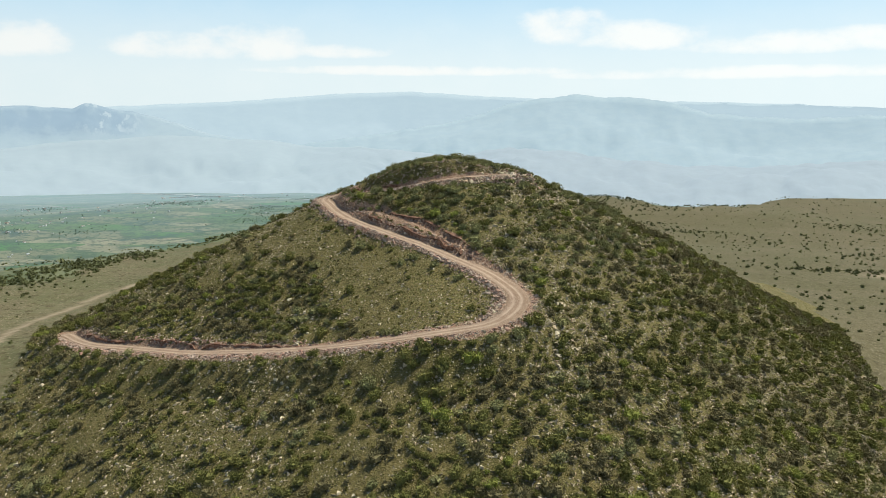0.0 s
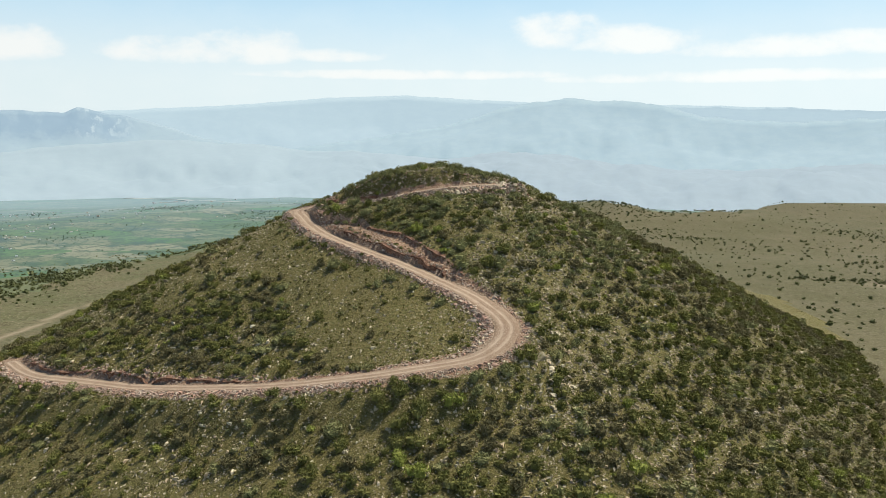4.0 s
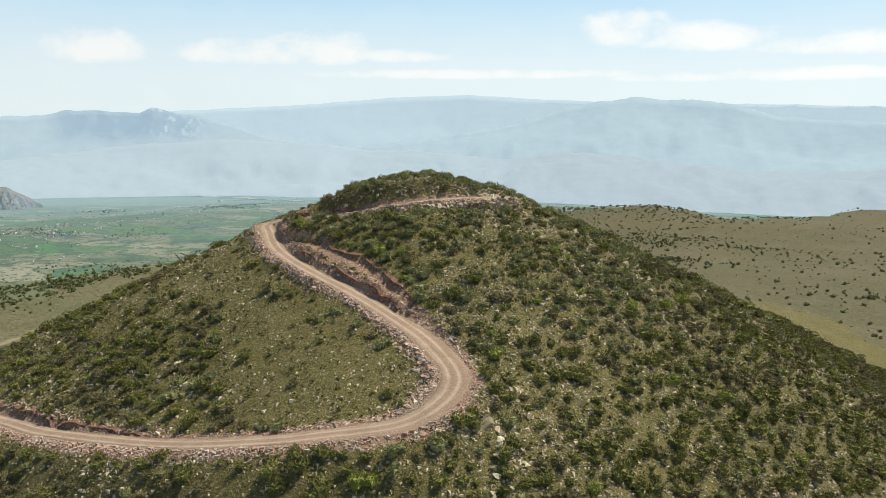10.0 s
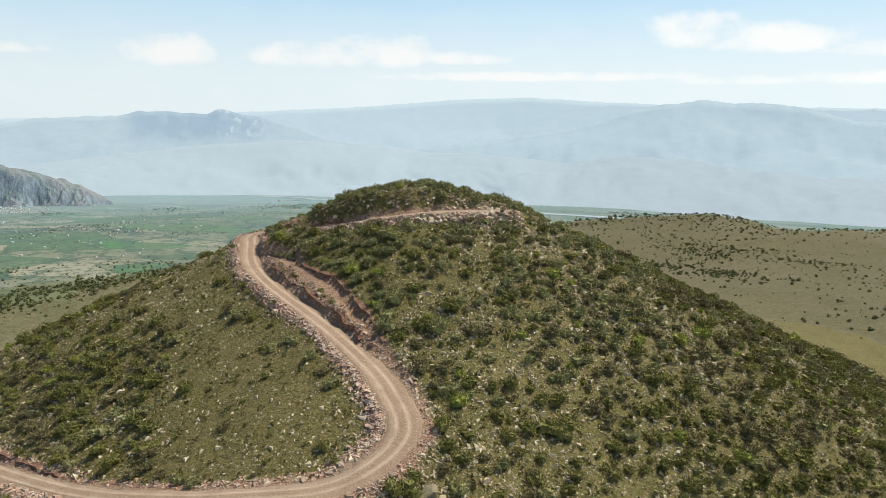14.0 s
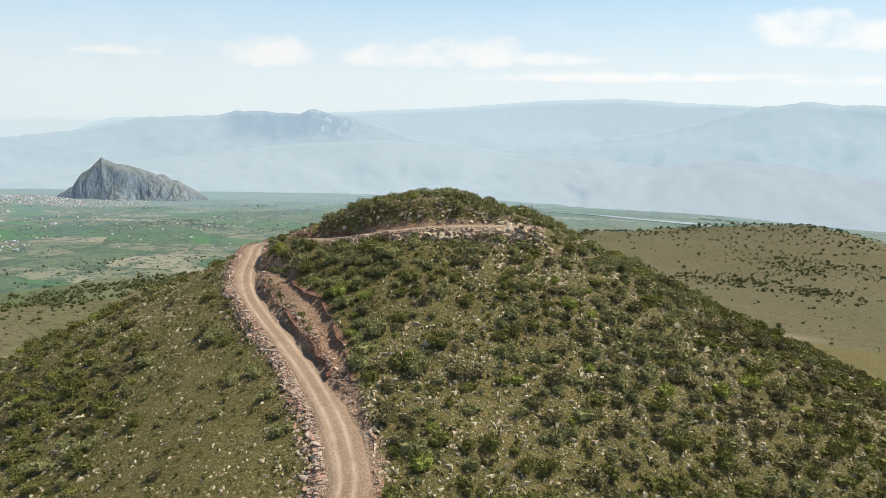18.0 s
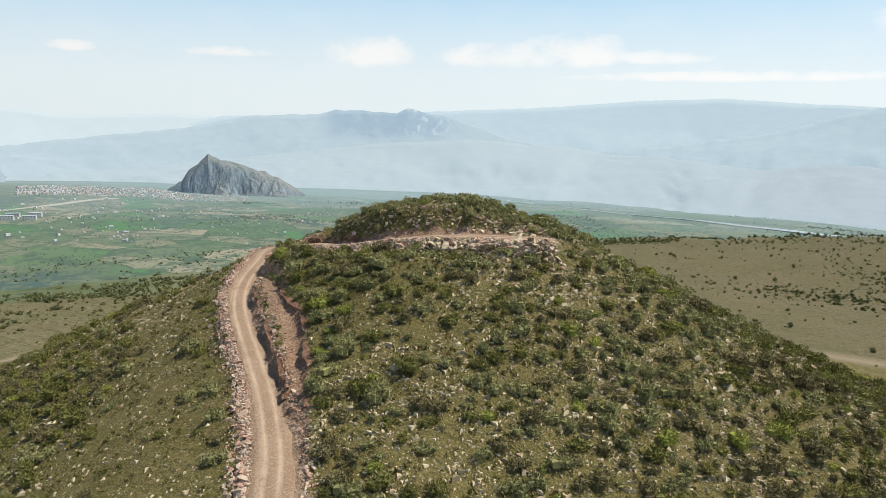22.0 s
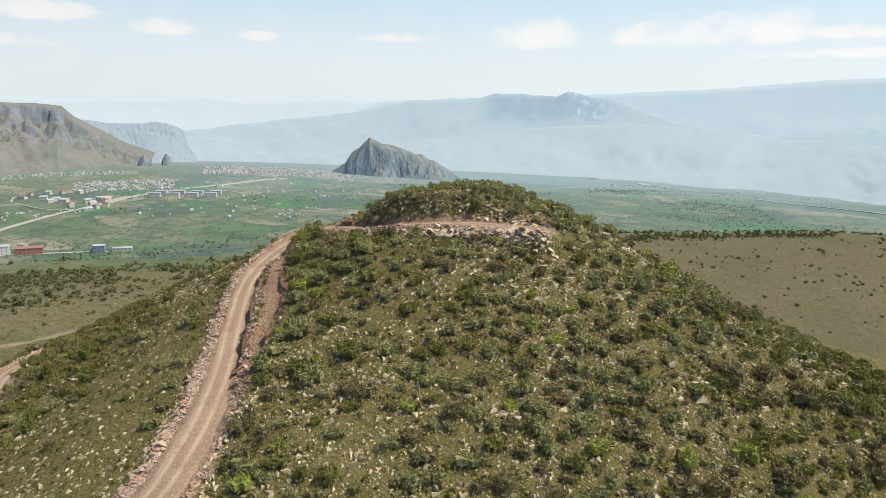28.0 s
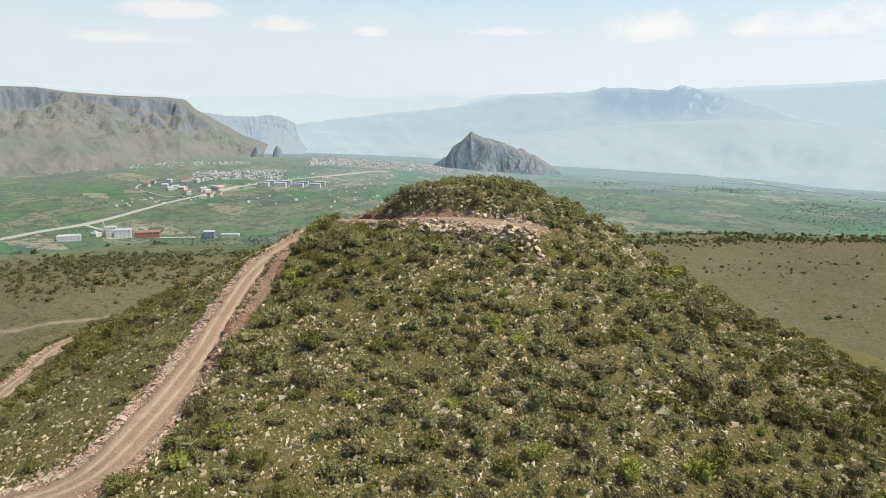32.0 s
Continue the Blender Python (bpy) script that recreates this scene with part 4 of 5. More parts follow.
def scrub_cover(x, y):
    """How thick the scrub stands on the hill, 0 to 1."""
    n = 0.5 + 0.5 * fbm(x, y, 5, 71, 3)
    above = y > np.maximum(101, 106 + 0.635 * (-27 - x))                           # above the lower road
    inner = (x < 11 - 0.75 * (y - 106)) & above                             # inside the road's loop, and the flank beyond
    brim = x + 18 + 0.5 * (y - 113) + 3 * fbm(x, y, 8, 73, 2)                    # where the thicket gives way to turf
    thick = np.where(y < 140 + 0.2 * (-30 - x), 1.0, 0.28)
    thick = np.where(x < -44, 0.62, thick) * (1 - 0.6 * smooth(128, 138, y) * (x > -50))
    c = np.where(inner, np.where(brim < 0, thick, 0.06), 0.80)
    c = np.where(np.hypot((x + 4) / 24, (y - 166) / 9) < 1, 1.15, c)                # the crown is thickly grown
    c = np.where(~above & (x < 2), 0.40 + 0.5 * blob(x, y, -10, 84, 9, 8), c)
    c = np.where(~above & (x >= -4), 1.2, c)
    c = np.where((x > 2) & (c > 0.6), c + 0.45 * smooth(20, 42, x), c)
    c = np.where((c > 0.6) & (x > 5), c * (1 - 0.5 * blob(x, y, 22, 124, 9, 8)), c)
    return np.clip(c * (0.30 + 1.1 * n), 0, 1)


def off_the_road(x, y, extra=0.0):
    d, _ = road.near(x, y)
    e, _ = old_track.near(x, y)
    f, _ = farm_track.near(x, y)
    g, _ = pile.near(x, y)
    return (np.abs(d) > road_half(road.share) + 1.15 + extra) & (np.abs(e) > 1.1 + extra) & (np.abs(f) > 2.0 + extra) & (np.abs(g) > 0.9 + extra)


def hill_points(n, spread_out=112):
    x, y = rng.uniform(-105, 125, n), rng.uniform(48, 225, n)
    keep = (y < 178 - 0.1 * np.abs(x) + 24 * smooth(25, 45, x)) & (rng.random(n) < smooth(40, 80, y + 6 * fbm(x, y, 20, 61, 3))) & (np.hypot(x - 10, y - 140) < spread_out) & (hill_form(x, y) > far_land(x, y) - 1)
    return x[keep], y[keep]


def thinned(x, y, size, gap):
    """Which of the shrubs stand, taken in order, when none may press closer to another than the gap's share of both their radii."""
    cells, keep = collections.defaultdict(list), np.zeros(len(x), bool)
    for k in range(len(x)):
        a, b = int(x[k] // 3), int(y[k] // 3)
        if any(math.hypot(x[k] - x[o], y[k] - y[o]) < gap * (size[k] + size[o]) for p in (a - 1, a, a + 1) for q in (b - 1, b, b + 1) for o in cells[p, q]):
            continue
        keep[k] = True
        cells[a, b].append(k)
    return keep


def beside(way, first, last, offset, n, wide):
    """Places strung along a way at an offset, left positive."""
    i = rng.integers(int(first * (len(way.p) - 1)), int(last * (len(way.p) - 1)), n)
    o = offset + rng.normal(0, wide, n)
    return way.p[i, 0] + way.n[i, 0] * o, way.p[i, 1] + way.n[i, 1] * o


x, y = hill_points(52000)
cover = scrub_cover(x, y)
gap, _ = road.near(x, y)
ok = (rng.random(len(x)) < cover) & off_the_road(x, y, 0.5) & ~((road.share > 0.78) & (gap < 0) & (gap > -3.6) & (rng.random(len(x)) < 0.8))
x, y, cover = x[ok], y[ok], cover[ok]
size = np.where(rng.random(len(x)) < 0.35 + 0.35 * cover, np.clip(rng.lognormal(0.02, 0.28, len(x)), 0.7, 1.8), np.clip(rng.lognormal(-0.72, 0.32, len(x)), 0.25, 0.75))
rows = [(-5.6, 123.2, 1.5), (-7.8, 122.4, 1.2), (-1.8, 119.4, 1.1), (0.8, 117.2, 0.9), (-16, 131.5, 1.7), (-18.5, 132.5, 1.5), (-14.0, 130.5, 1.2), (-23.5, 141.5, 1.3), (-19.5, 107.8, 1.6), (-12, 104.6, 0.9), (-9, 113, 0.6), (-13, 117, 0.7), (17.3, 145.0, 1.0)]
single = np.array(rows)
for way, first, last, offset, n, wide, r0, r1 in ((old_track, 0.10, 0.62, 3.1, 13, 0.4, 0.9, 1.6), (old_track, 0.28, 0.62, -1.7, 9, 0.2, 0.4, 0.75), (road, 0.70, 0.76, -4.6, 8, 0.7, 0.8, 1.4), (road, 0.80, 0.92, 2.0, 30, 0.4, 0.45, 0.95), (road, 0.775, 0.83, 3.8, 34, 1.3, 0.5, 1.05), (road, 0.54, 0.75, 4.2, 16, 0.9, 0.4, 1.1), (road, 0.10, 0.40, 3.2, 22, 0.7, 0.4, 1.2)):
    px, py = beside(way, first, last, offset, n, wide)
    single = np.vstack([single, np.column_stack([px, py, rng.uniform(r0, r1, n)])])
gap, _ = road.near(single[:, 0], single[:, 1])
single = single[np.abs(gap) > road_half(road.share) + 0.75 * single[:, 2]]              # none leans over the roadway
x, y, size = np.r_[single[:, 0], x], np.r_[single[:, 1], y], np.r_[single[:, 2], size]
big_first = np.r_[np.arange(len(single)), len(single) + np.argsort(-size[len(single):], kind="stable")]
x, y, size = x[big_first], y[big_first], size[big_first]
ok = thinned(x, y, size, 0.60)
x, y, size = x[ok], y[ok], size[ok]
z = land(x, y) - 0.10 * size
kind = np.where(size > 0.7, rng.integers(0, 6, len(x)), rng.integers(6, 10, len(x)))
spin = rng.uniform(0, 6.28, len(x))
squash = rng.uniform(0.75, 1.15, len(x))
SHRUBS = [shrub_form(100 + k, 400, 5, 0.135, True, 0.66, 0.28) for k in range(6)] + [shrub_form(110 + k, 110, 2, 0.20, True, 0.66, 0.30) for k in range(4)]
tone = fbm(x, y, 6, 83, 2) + rng.normal(0, 0.5, len(x))
# pale leaves commoner upslope: greyer there, and lightened to offset the grazing sun
high_up = (smooth(30, 40, z) + 0.8 * smooth(46, 50, z)) * (x > -30)
species = np.where(rng.random(len(x)) < 0.04, 2, np.where(rng.random(len(x)) < 0.12 + 0.50 * high_up, 3, np.where(tone > 0.30, 1, 0)))
reach = np.hypot(x - 44, y - 112)
nearest = np.zeros(len(x), bool)
nearest[np.argsort(reach)[:290]] = True


def twigs(seed):
    """Bare stems that fork out of the ground inside a shrub of radius 1."""
    r = np.random.default_rng(seed)
    V, F = [], []
    for _ in range(5):
        a, lean = r.uniform(0, 6.28), r.uniform(0.2, 0.7)
        tip = np.array([math.cos(a) * lean, math.sin(a) * lean, r.uniform(0.5, 0.8)])
        o = len(V)
        for t, w in ((0.0, 0.05), (0.55, 0.035), (1.0, 0.012)):
            c = tip * t * np.array([t ** 0.4, t ** 0.4, 1]) - (0, 0, 0.06 * (1 - t))
            V += [c + np.array([math.cos(b) * w, math.sin(b) * w, 0]) for b in (0, 2.1, 4.2)]
        for k in (0, 3):
            F += [[o + k + i, o + k + (i + 1) % 3, o + k + 3 + (i + 1) % 3, o + k + 3 + i] for i in range(3)]
    return np.array(V), np.array(F)


def again(ob, m):
    """Another of ob at the pose m, which holds its whole size."""
    return copy_thing(ob, m @ Matrix.Diagonal((*(1 / v for v in ob.scale), 1)))


def part(name, me, parent, label=""):
    ob = new(name, me)
    ob.parent = parent
    return tagged(ob, label) if label else ob


SHRUB_LABELS = ("dark green leafy scrub oak shrub on the stony slope", "brown-green thorny shrub on the stony slope", "fresh yellow-green shrub on the stony slope", "pale grey-green shrub on the stony slope")
models = {}
for i in np.nonzero(nearest)[0]:
    key = (int(kind[i]), int(species[i]))
    m = Matrix.LocRotScale((x[i], y[i], z[i]), Euler((0, 0, spin[i])), (size[i], size[i], size[i] * squash[i]))
    if key in models:
        again(models[key], m)
        continue
    shrub = tagged(new("shrub"), SHRUB_LABELS[key[1]], "shrub", "shrubs on the hillside")
    part("foliage", raw_mesh("foliage", *SHRUBS[key[0]], (LEAF[key[1]],)), shrub)
    part("woody_base", raw_mesh("woody_base", *twigs(key[0]), (WOOD,)), shrub, "thin brown stems")
    shrub.matrix_basis = m
    models[key] = shrub
for k, (name, label) in enumerate((("scrub_oak", "dense dark green scrub covering the hillside"), ("thorn_scrub", "brown-green thorn scrub scattered over the hillside"), ("young_scrub", "bright young shrubs dotted over the hillside"), ("sage_scrub", "pale grey-green scrub on the upper hillside"))):
    i = (species == k) & ~nearest
    strew(name, SHRUBS, kind[i], turned(x[i], y[i], z[i], size[i], spin[i], squash[i]), LEAF[k], label, "shrubs")

# low tussocks and dwarf scrub
x, y = hill_points(85000)
ok = (rng.random(len(x)) < (0.5 + 0.3 * fbm(x, y, 5, 91, 2)) * np.where(x < 11 - 0.75 * (y - 106), 0.6, 1.0)) & off_the_road(x, y, -0.3)
x, y = x[ok], y[ok]
TUFTS = [shrub_form(200 + k, 9, 2, 0.48, False) for k in range(4)]
TURF = leaf_material("tussock_grass", (0.055, 0.051, 0.017), (0.160, 0.144, 0.046), (0.170, 0.142, 0.050))
strew("tussocks", TUFTS, rng.integers(0, 4, len(x)), turned(x, y, land(x, y) - 0.03, rng.uniform(0.16, 0.42, len(x)), rng.uniform(0, 6.28, len(x))), TURF, "low olive tussocks and dwarf scrub on the turf", "grass")

# stones over the slope
x, y = hill_points(250000)
stony = 0.05 + 0.22 * smooth(-0.1, 0.7, fbm(x, y, 14, 95, 4)) + (0.34 + 0.66 * smooth(-0.3, 0.5, fbm(x, y, 7, 96, 4))) * smooth(2, 18, x) * (1 - 0.45 * smooth(30, 55, x)) + 0.7 * blob(x, y, 17, 98, 8, 7) + 0.15 * blob(x, y, -30, 98, 25, 8)
ok = (rng.random(len(x)) < 1.35 * stony) & off_the_road(x, y, -0.6)
x, y = x[ok], y[ok]
s = np.clip(rng.lognormal(-1.92, 0.45, len(x)), 0.07, 0.45)
STONES = [slab_form(300 + k) for k in range(8)]
strew("slope_stones", STONES, rng.integers(0, 8, len(x)), turned(x, y, land(x, y) + 0.15 * s, s, rng.uniform(0, 6.28, len(x))), STONE, "pale broken limestone strewn over the slope", "stones")

# finer chips of stone
x, y = hill_points(150000)
chips = 0.20 + 0.45 * smooth(-0.2, 0.6, fbm(x, y, 10, 97, 4)) + 0.2 * smooth(5, 25, x)
ok = (rng.random(len(x)) < chips) & off_the_road(x, y, -0.8)
x, y = x[ok], y[ok]
s = np.clip(rng.lognormal(-2.15, 0.4, len(x)), 0.06, 0.25)
CHIPS = []
for k in range(8):
    q = np.random.default_rng(330 + k)
    CHIPS.append((np.array([(1, 0.2, -0.2), (-0.6, 0.9, -0.2), (-0.5, -0.9, -0.2), (0.1, 0.1, 0.9)]) * q.uniform(0.6, 1.3, (4, 1)) * (1, 1, q.uniform(0.5, 1.0)), np.array([(0, 1, 3), (1, 2, 3), (2, 0, 3), (2, 1, 0)])))
strew("stone_chips", CHIPS, rng.integers(0, 8, len(x)), turned(x, y, land(x, y) + 0.1 * s, s, rng.uniform(0, 6.28, len(x))), STONE, "fine pale stone chips scattered over the turf", "stones")

# the rubble pushed to the road's edges
N_RUB = 16000
i = rng.integers(0, len(road.p), N_RUB)
lower = road.p[i, 2] < 33.5
side = np.where(rng.random(N_RUB) < 0.80, 1.0, -1.0)          # most of it lies on the downhill side
i_up = i > 0.78 * len(road.p)
side = np.where(i_up, np.where(rng.random(N_RUB) < 0.85, -1.0, 1.0), side)
side = np.where(i < 0.44 * len(road.p), -np.abs(side) * np.where(rng.random(N_RUB) < 0.85, 1, -1), side)
off = road_half(i / (len(road.p) - 1)) + 0.15 + np.abs(rng.normal(0, 0.75, N_RUB)) + np.where(i_up, rng.exponential(0.7, N_RUB), 0) + np.where(lower, rng.exponential(0.25, N_RUB), 0)
jit = rng.uniform(-0.6, 0.6, N_RUB)
x = road.p[i, 0] + road.n[i, 0] * side * off + road.t[i, 0] * jit
y = road.p[i, 1] + road.n[i, 1] * side * off + road.t[i, 1] * jit
d, _ = road.near(x, y)
clear = np.abs(d) - road_half(road.share)
ok = (clear > 0.1) & (fbm(x, y, 6, 99, 2) + rng.normal(0, 0.3, N_RUB) > -0.6)
x, y = x[ok], y[ok]
s = np.clip(rng.lognormal(-1.90, 0.42, len(x)), 0.08, 0.48) * np.where(land(x, y) < 33, 0.85, 1.0)
s = np.minimum(s, clear[ok] + 0.12)               # none lies on the roadway
z = land(x, y) + 0.22 * s
kind, spin = rng.integers(0, 6, len(x)), rng.uniform(0, 6.28, len(x))
RUBBLE = [stone_form(400 + k, 2) for k in range(6)]
SMALL = [slab_form(420 + k) for k in range(6)]
big = np.zeros(len(x), bool)
big[np.argsort(-s + 0.01 * np.hypot(x - 30, y - 120))[:280]] = True
strew("road_rubble", SMALL, kind[~big], turned(x[~big], y[~big], z[~big], s[~big], spin[~big]), RUBBLE_STONE, "pale rubble bulldozed to the edge of the dirt road", "rubble")
models = {}
for i in np.nonzero(big)[0]:
    m = Matrix.LocRotScale((x[i], y[i], z[i]), Euler((0, 0, spin[i])), (s[i], s[i], s[i]))
    k = int(kind[i])
    if k in models:
        again(models[k], m)
        continue
    models[k] = tagged(new("boulder", raw_mesh("boulder", *RUBBLE[k], (RUBBLE_STONE,))), "pale angular limestone boulder beside the dirt road", "boulder", "boulders along the road")
    models[k].matrix_basis = m

# ---- scrub on the plateau and on the slope below its edge ----
LOW_SHRUBS = [shrub_form(500 + k, 18, 1, 0.30, True, 0.95) for k in range(5)]
FAR_SHRUBS = [shrub_form(520 + k, 10, 1, 0.5) for k in range(4)]


def polar(n, th, r):
    a = np.radians(th)
    return 5 + r * np.cos(a), 163 + r * np.sin(a)


n = 48000
x, y = polar(n, rng.uniform(-15, 220, n), 620 * np.sqrt(rng.uniform(0.02, 1, n)))
clump = smooth(0.10, 0.75, fbm(x, y, 45, 131, 4))
want = np.where(x > 0, 0.12, 0.08) + 0.26 * clump + 0.9 * blob(x, y, 128, 571, 60, 40)
ok = rng.random(n) < want
x, y = x[ok], y[ok]
# thickets: a patch in the hollow, another by the farm track, and belts along the plateau's edge
for cx, cy, rx, ry, m in ((106, 476, 12, 14, 330), (102, 405, 6, 10, 90), (137, 483, 12, 8, 120), (76, 428, 11, 10, 220), (104, 414, 10, 10, 140), (54, 428, 8, 8, 90), (175, 307, 17, 3, 110), (299, 487, 14, 10, 90), (229, 372, 9, 9, 70), (284, 506, 12, 6, 60), (156, 461, 14, 4, 90), (190, 440, 40, 14, 90), (-136, 153, 7, 9, 130), (-132, 178, 5, 18, 100), (45, 412, 22, 10, 70)):
    x, y = np.r_[x, rng.normal(cx, rx, m)], np.r_[y, rng.normal(cy, ry, m)]
for t0, t1, mid, wide, m in ((134, 184, 0, 8, 1900), (90, 116, -14, 8, 1400), (60, 92, -10, 8, 420), (176, 200, -4, 9, 500)):
    th = rng.uniform(t0, t1, m)
    edge = np.interp(th, [a for a, _ in EDGE_AT], [b for _, b in EDGE_AT])
    px, py = polar(m, th, edge + rng.normal(mid, wide, m))
    ok = fbm(px, py, 40, 133, 3) + rng.normal(0, 0.15, m) > -0.30
    x, y = np.r_[x, px[ok]], np.r_[y, py[ok]]
ok = (edge_gap(x, y) < 22) & (hill_form(x, y) < far_land(x, y) + 1) & off_the_road(x, y, 1.0)
x, y = x[ok], y[ok]
s = np.clip(rng.lognormal(-0.14, 0.50, len(x)), 0.3, 2.1)
strew("plateau_scrub", LOW_SHRUBS, rng.integers(0, 5, len(x)), turned(x, y, land(x, y) - 0.1, s, rng.uniform(0, 6.28, len(x)), rng.uniform(0.6, 0.9, len(x))), LEAF[4], "scattered dark shrubs and thickets on the brown pasture", "shrubs")

n = 40000
a, r = np.radians(rng.uniform(80, 215, n)), rng.uniform(150, 1000, n)
x, y = 5 + r * np.cos(a), 163 + r * np.sin(a)
gap = edge_gap(x, y)
ok = (gap > 4) & (rng.random(n) < (0.03 + 0.32 * smooth(-0.1, 0.6, fbm(x, y, 90, 141, 4))))
x, y = x[ok], y[ok]
s = rng.uniform(0.9, 2.2, len(x)) * (1 + np.hypot(x, y) / 1200)
strew("slope_scrub", FAR_SHRUBS, rng.integers(0, 4, len(x)), turned(x, y, far_land(x, y) - 0.2, s, rng.uniform(0, 6.28, len(x)), rng.uniform(0.5, 0.8, len(x))), LEAF[4], "green scrub on the long slope down to the valley", "shrubs")

# ---- trees, houses and sheds in the valley ----
# leaf tones lightened and greyed, so haze is part of the trees' colour
VALLEY_LEAF = leaf_material("valley_tree_leaves", (0.115, 0.160, 0.118), (0.165, 0.215, 0.155), (0.150, 0.195, 0.145))
n = 110000
az, r = np.radians(rng.uniform(-80, 12, n)), np.sqrt(rng.uniform(750 ** 2, 2100 ** 2, n))
x, y = r * np.sin(az), r * np.cos(az)
row = np.exp(-(fbm(x, y, 260, 151, 3) / 0.03) ** 2)             # rows along field edges and brooks
grove = smooth(0.35, 0.8, fbm(x, y, 170, 157, 4))
ok = (rng.random(n) < 0.20 * row + 0.30 * grove + 0.006) & (far_land(x, y) < -100) & (far_land(x, y) > -240)
x, y = x[ok], y[ok]
s = rng.uniform(1.0, 2.3, len(x))
strew("valley_trees", [shrub_form(600 + k, 6, 1, 0.5) for k in range(4)], rng.integers(0, 4, len(x)), turned(x, y, far_land(x, y) - 0.3, s * 0.95, rng.uniform(0, 6.28, len(x)), rng.uniform(0.8, 1.6, len(x))), VALLEY_LEAF, "rows and groves of trees among the valley fields", "trees")

WALL = [plain("whitewashed_wall", (0.58, 0.58, 0.57), 0.9, 0.12), plain("cream_wall", (0.60, 0.55, 0.46), 0.9, 0.12), plain("blue_grey_wall", (0.22, 0.27, 0.33), 0.9, 0.12), plain("red_wall", (0.34, 0.17, 0.14), 0.9, 0.12)]
ROOF = [plain("red_roof_tiles", (0.34, 0.20, 0.155)), plain("metal_roof", (0.50, 0.52, 0.54), 0.5, 0.12), plain("grey_roof", (0.42, 0.40, 0.38))]
DARK_GLASS = plain("dark_window_glass", (0.06, 0.07, 0.09), 0.25)


def box_form(w, d, h, z0=0.0):
    V = np.array([(sx * w / 2, sy * d / 2, z) for z in (z0, z0 + h) for sx, sy in ((-1, -1), (1, -1), (1, 1), (-1, 1))])
    return V, np.array([(0, 1, 5, 4), (1, 2, 6, 5), (2, 3, 7, 6), (3, 0, 4, 7), (4, 5, 6, 7), (3, 2, 1, 0)])


def gable_form(w, d, h, rise, over=0.5):
    """A pitched roof with its ridge along x, its eaves a little outside the walls."""
    a, b = w / 2 + over, d / 2 + over
    V = np.array([(-a, -b, h), (a, -b, h), (a, b, h), (-a, b, h), (-a * 0.8, 0, h + rise), (a * 0.8, 0, h + rise), (-a, -b, h - 0.25), (a, -b, h - 0.25), (a, b, h - 0.25), (-a, b, h - 0.25)])
    return V, np.array([(0, 1, 5, 4), (2, 3, 4, 5), (1, 2, 5, 5), (3, 0, 4, 4), (6, 7, 1, 0), (7, 8, 2, 1), (8, 9, 3, 2), (9, 6, 0, 3), (9, 8, 7, 6)])


def tri_safe(V, F):
    """Faces of four corners, a three-cornered one as a sliver of its own middle point."""
    F = np.array(F)
    V = list(map(tuple, V))
    for f in F:
        if f[2] == f[3]:
            V.append(tuple((np.array(V[f[1]]) + np.array(V[f[2]])) / 2))
            f[:] = (f[0], f[1], len(V) - 1, f[2])
    return np.array(V), F


def house(name, x, y, w, d, h, turn, wall, roof, label, category="house", rise=2.2, storeys=2, group=""):
    """A building on the valley floor: walls, a roof and rows of windows on its long sides."""
    z = float(far_land(np.array([x]), np.array([y]))[0])
    ob = tagged(new(name), label, category, group)
    part("wall", raw_mesh("wall", *box_form(w, d, h + 3, -3), (WALL[wall],)), ob)
    part("roof", raw_mesh("roof", *(tri_safe(*gable_form(w, d, h, rise)) if rise else box_form(w + 0.8, d + 0.8, 0.5, h)), (ROOF[roof],)), ob)
    cols = max(2, int(w / 4.5))
    pane = raw_mesh("window", *box_form(1.1, 0.16, 1.1), (DARK_GLASS,))
    for side in (-1, 1):
        for k in range(storeys):
            for c in range(cols):
                o = part("window", pane, ob)
                o.location = ((c + 0.5) * w / cols - w / 2, side * (d / 2 + 0.04), (k + 0.35) * h / storeys)
    ob.matrix_basis = pose(x, y, z, 0, 0, turn)
    return ob


# the town: houses past counting
CLUSTERS = ((-54, -43.5, 2050, 2330, 900), (-43.5, -38.0, 1980, 2240, 260), (-71.5, -67, 2130, 2230, 45), (-67.5, -59, 2110, 2210, 110), (-62.5, -55.5, 1740, 1950, 320), (-22.2, -19.8, 2380, 2480, 34),
            (-67, -61, 1380, 1480, 22), (-56, -46, 1500, 2000, 40), (-33, -20, 1500, 2300, 22), (-34, -30, 1900, 2050, 16), (-22, -8, 1900, 2500, 16), (-12, -6, 1500, 1750, 8), (-48, -44, 1250, 1450, 24), (-46, -37, 1500, 1750, 40), (-34, -27, 1350, 1600, 40), (-40, -30, 1150, 1500, 34), (-29, -14, 1500, 1900, 30), (-58, -44, 1250, 1700, 44))
hx, hy = [], []
for a0, a1, r0, r1, n in CLUSTERS:
    a, r = np.radians(rng.uniform(a0, a1, n)), rng.uniform(r0, r1, n)
    hx.append(r * np.sin(a)), hy.append(r * np.cos(a))
x, y = np.concatenate(hx), np.concatenate(hy)
kind, spin, s = rng.integers(0, 3, len(x)), rng.uniform(0, 6.28, len(x)), rng.uniform(0.26, 0.48, len(x)) * np.where(x > -0.9 * y, 0.72, 1.0)
z = far_land(x, y)
SIZES = ((13, 9, 5.5), (17, 10, 7.5), (10, 8, 4.5))
tone = rng.random(len(x)) < 0.75
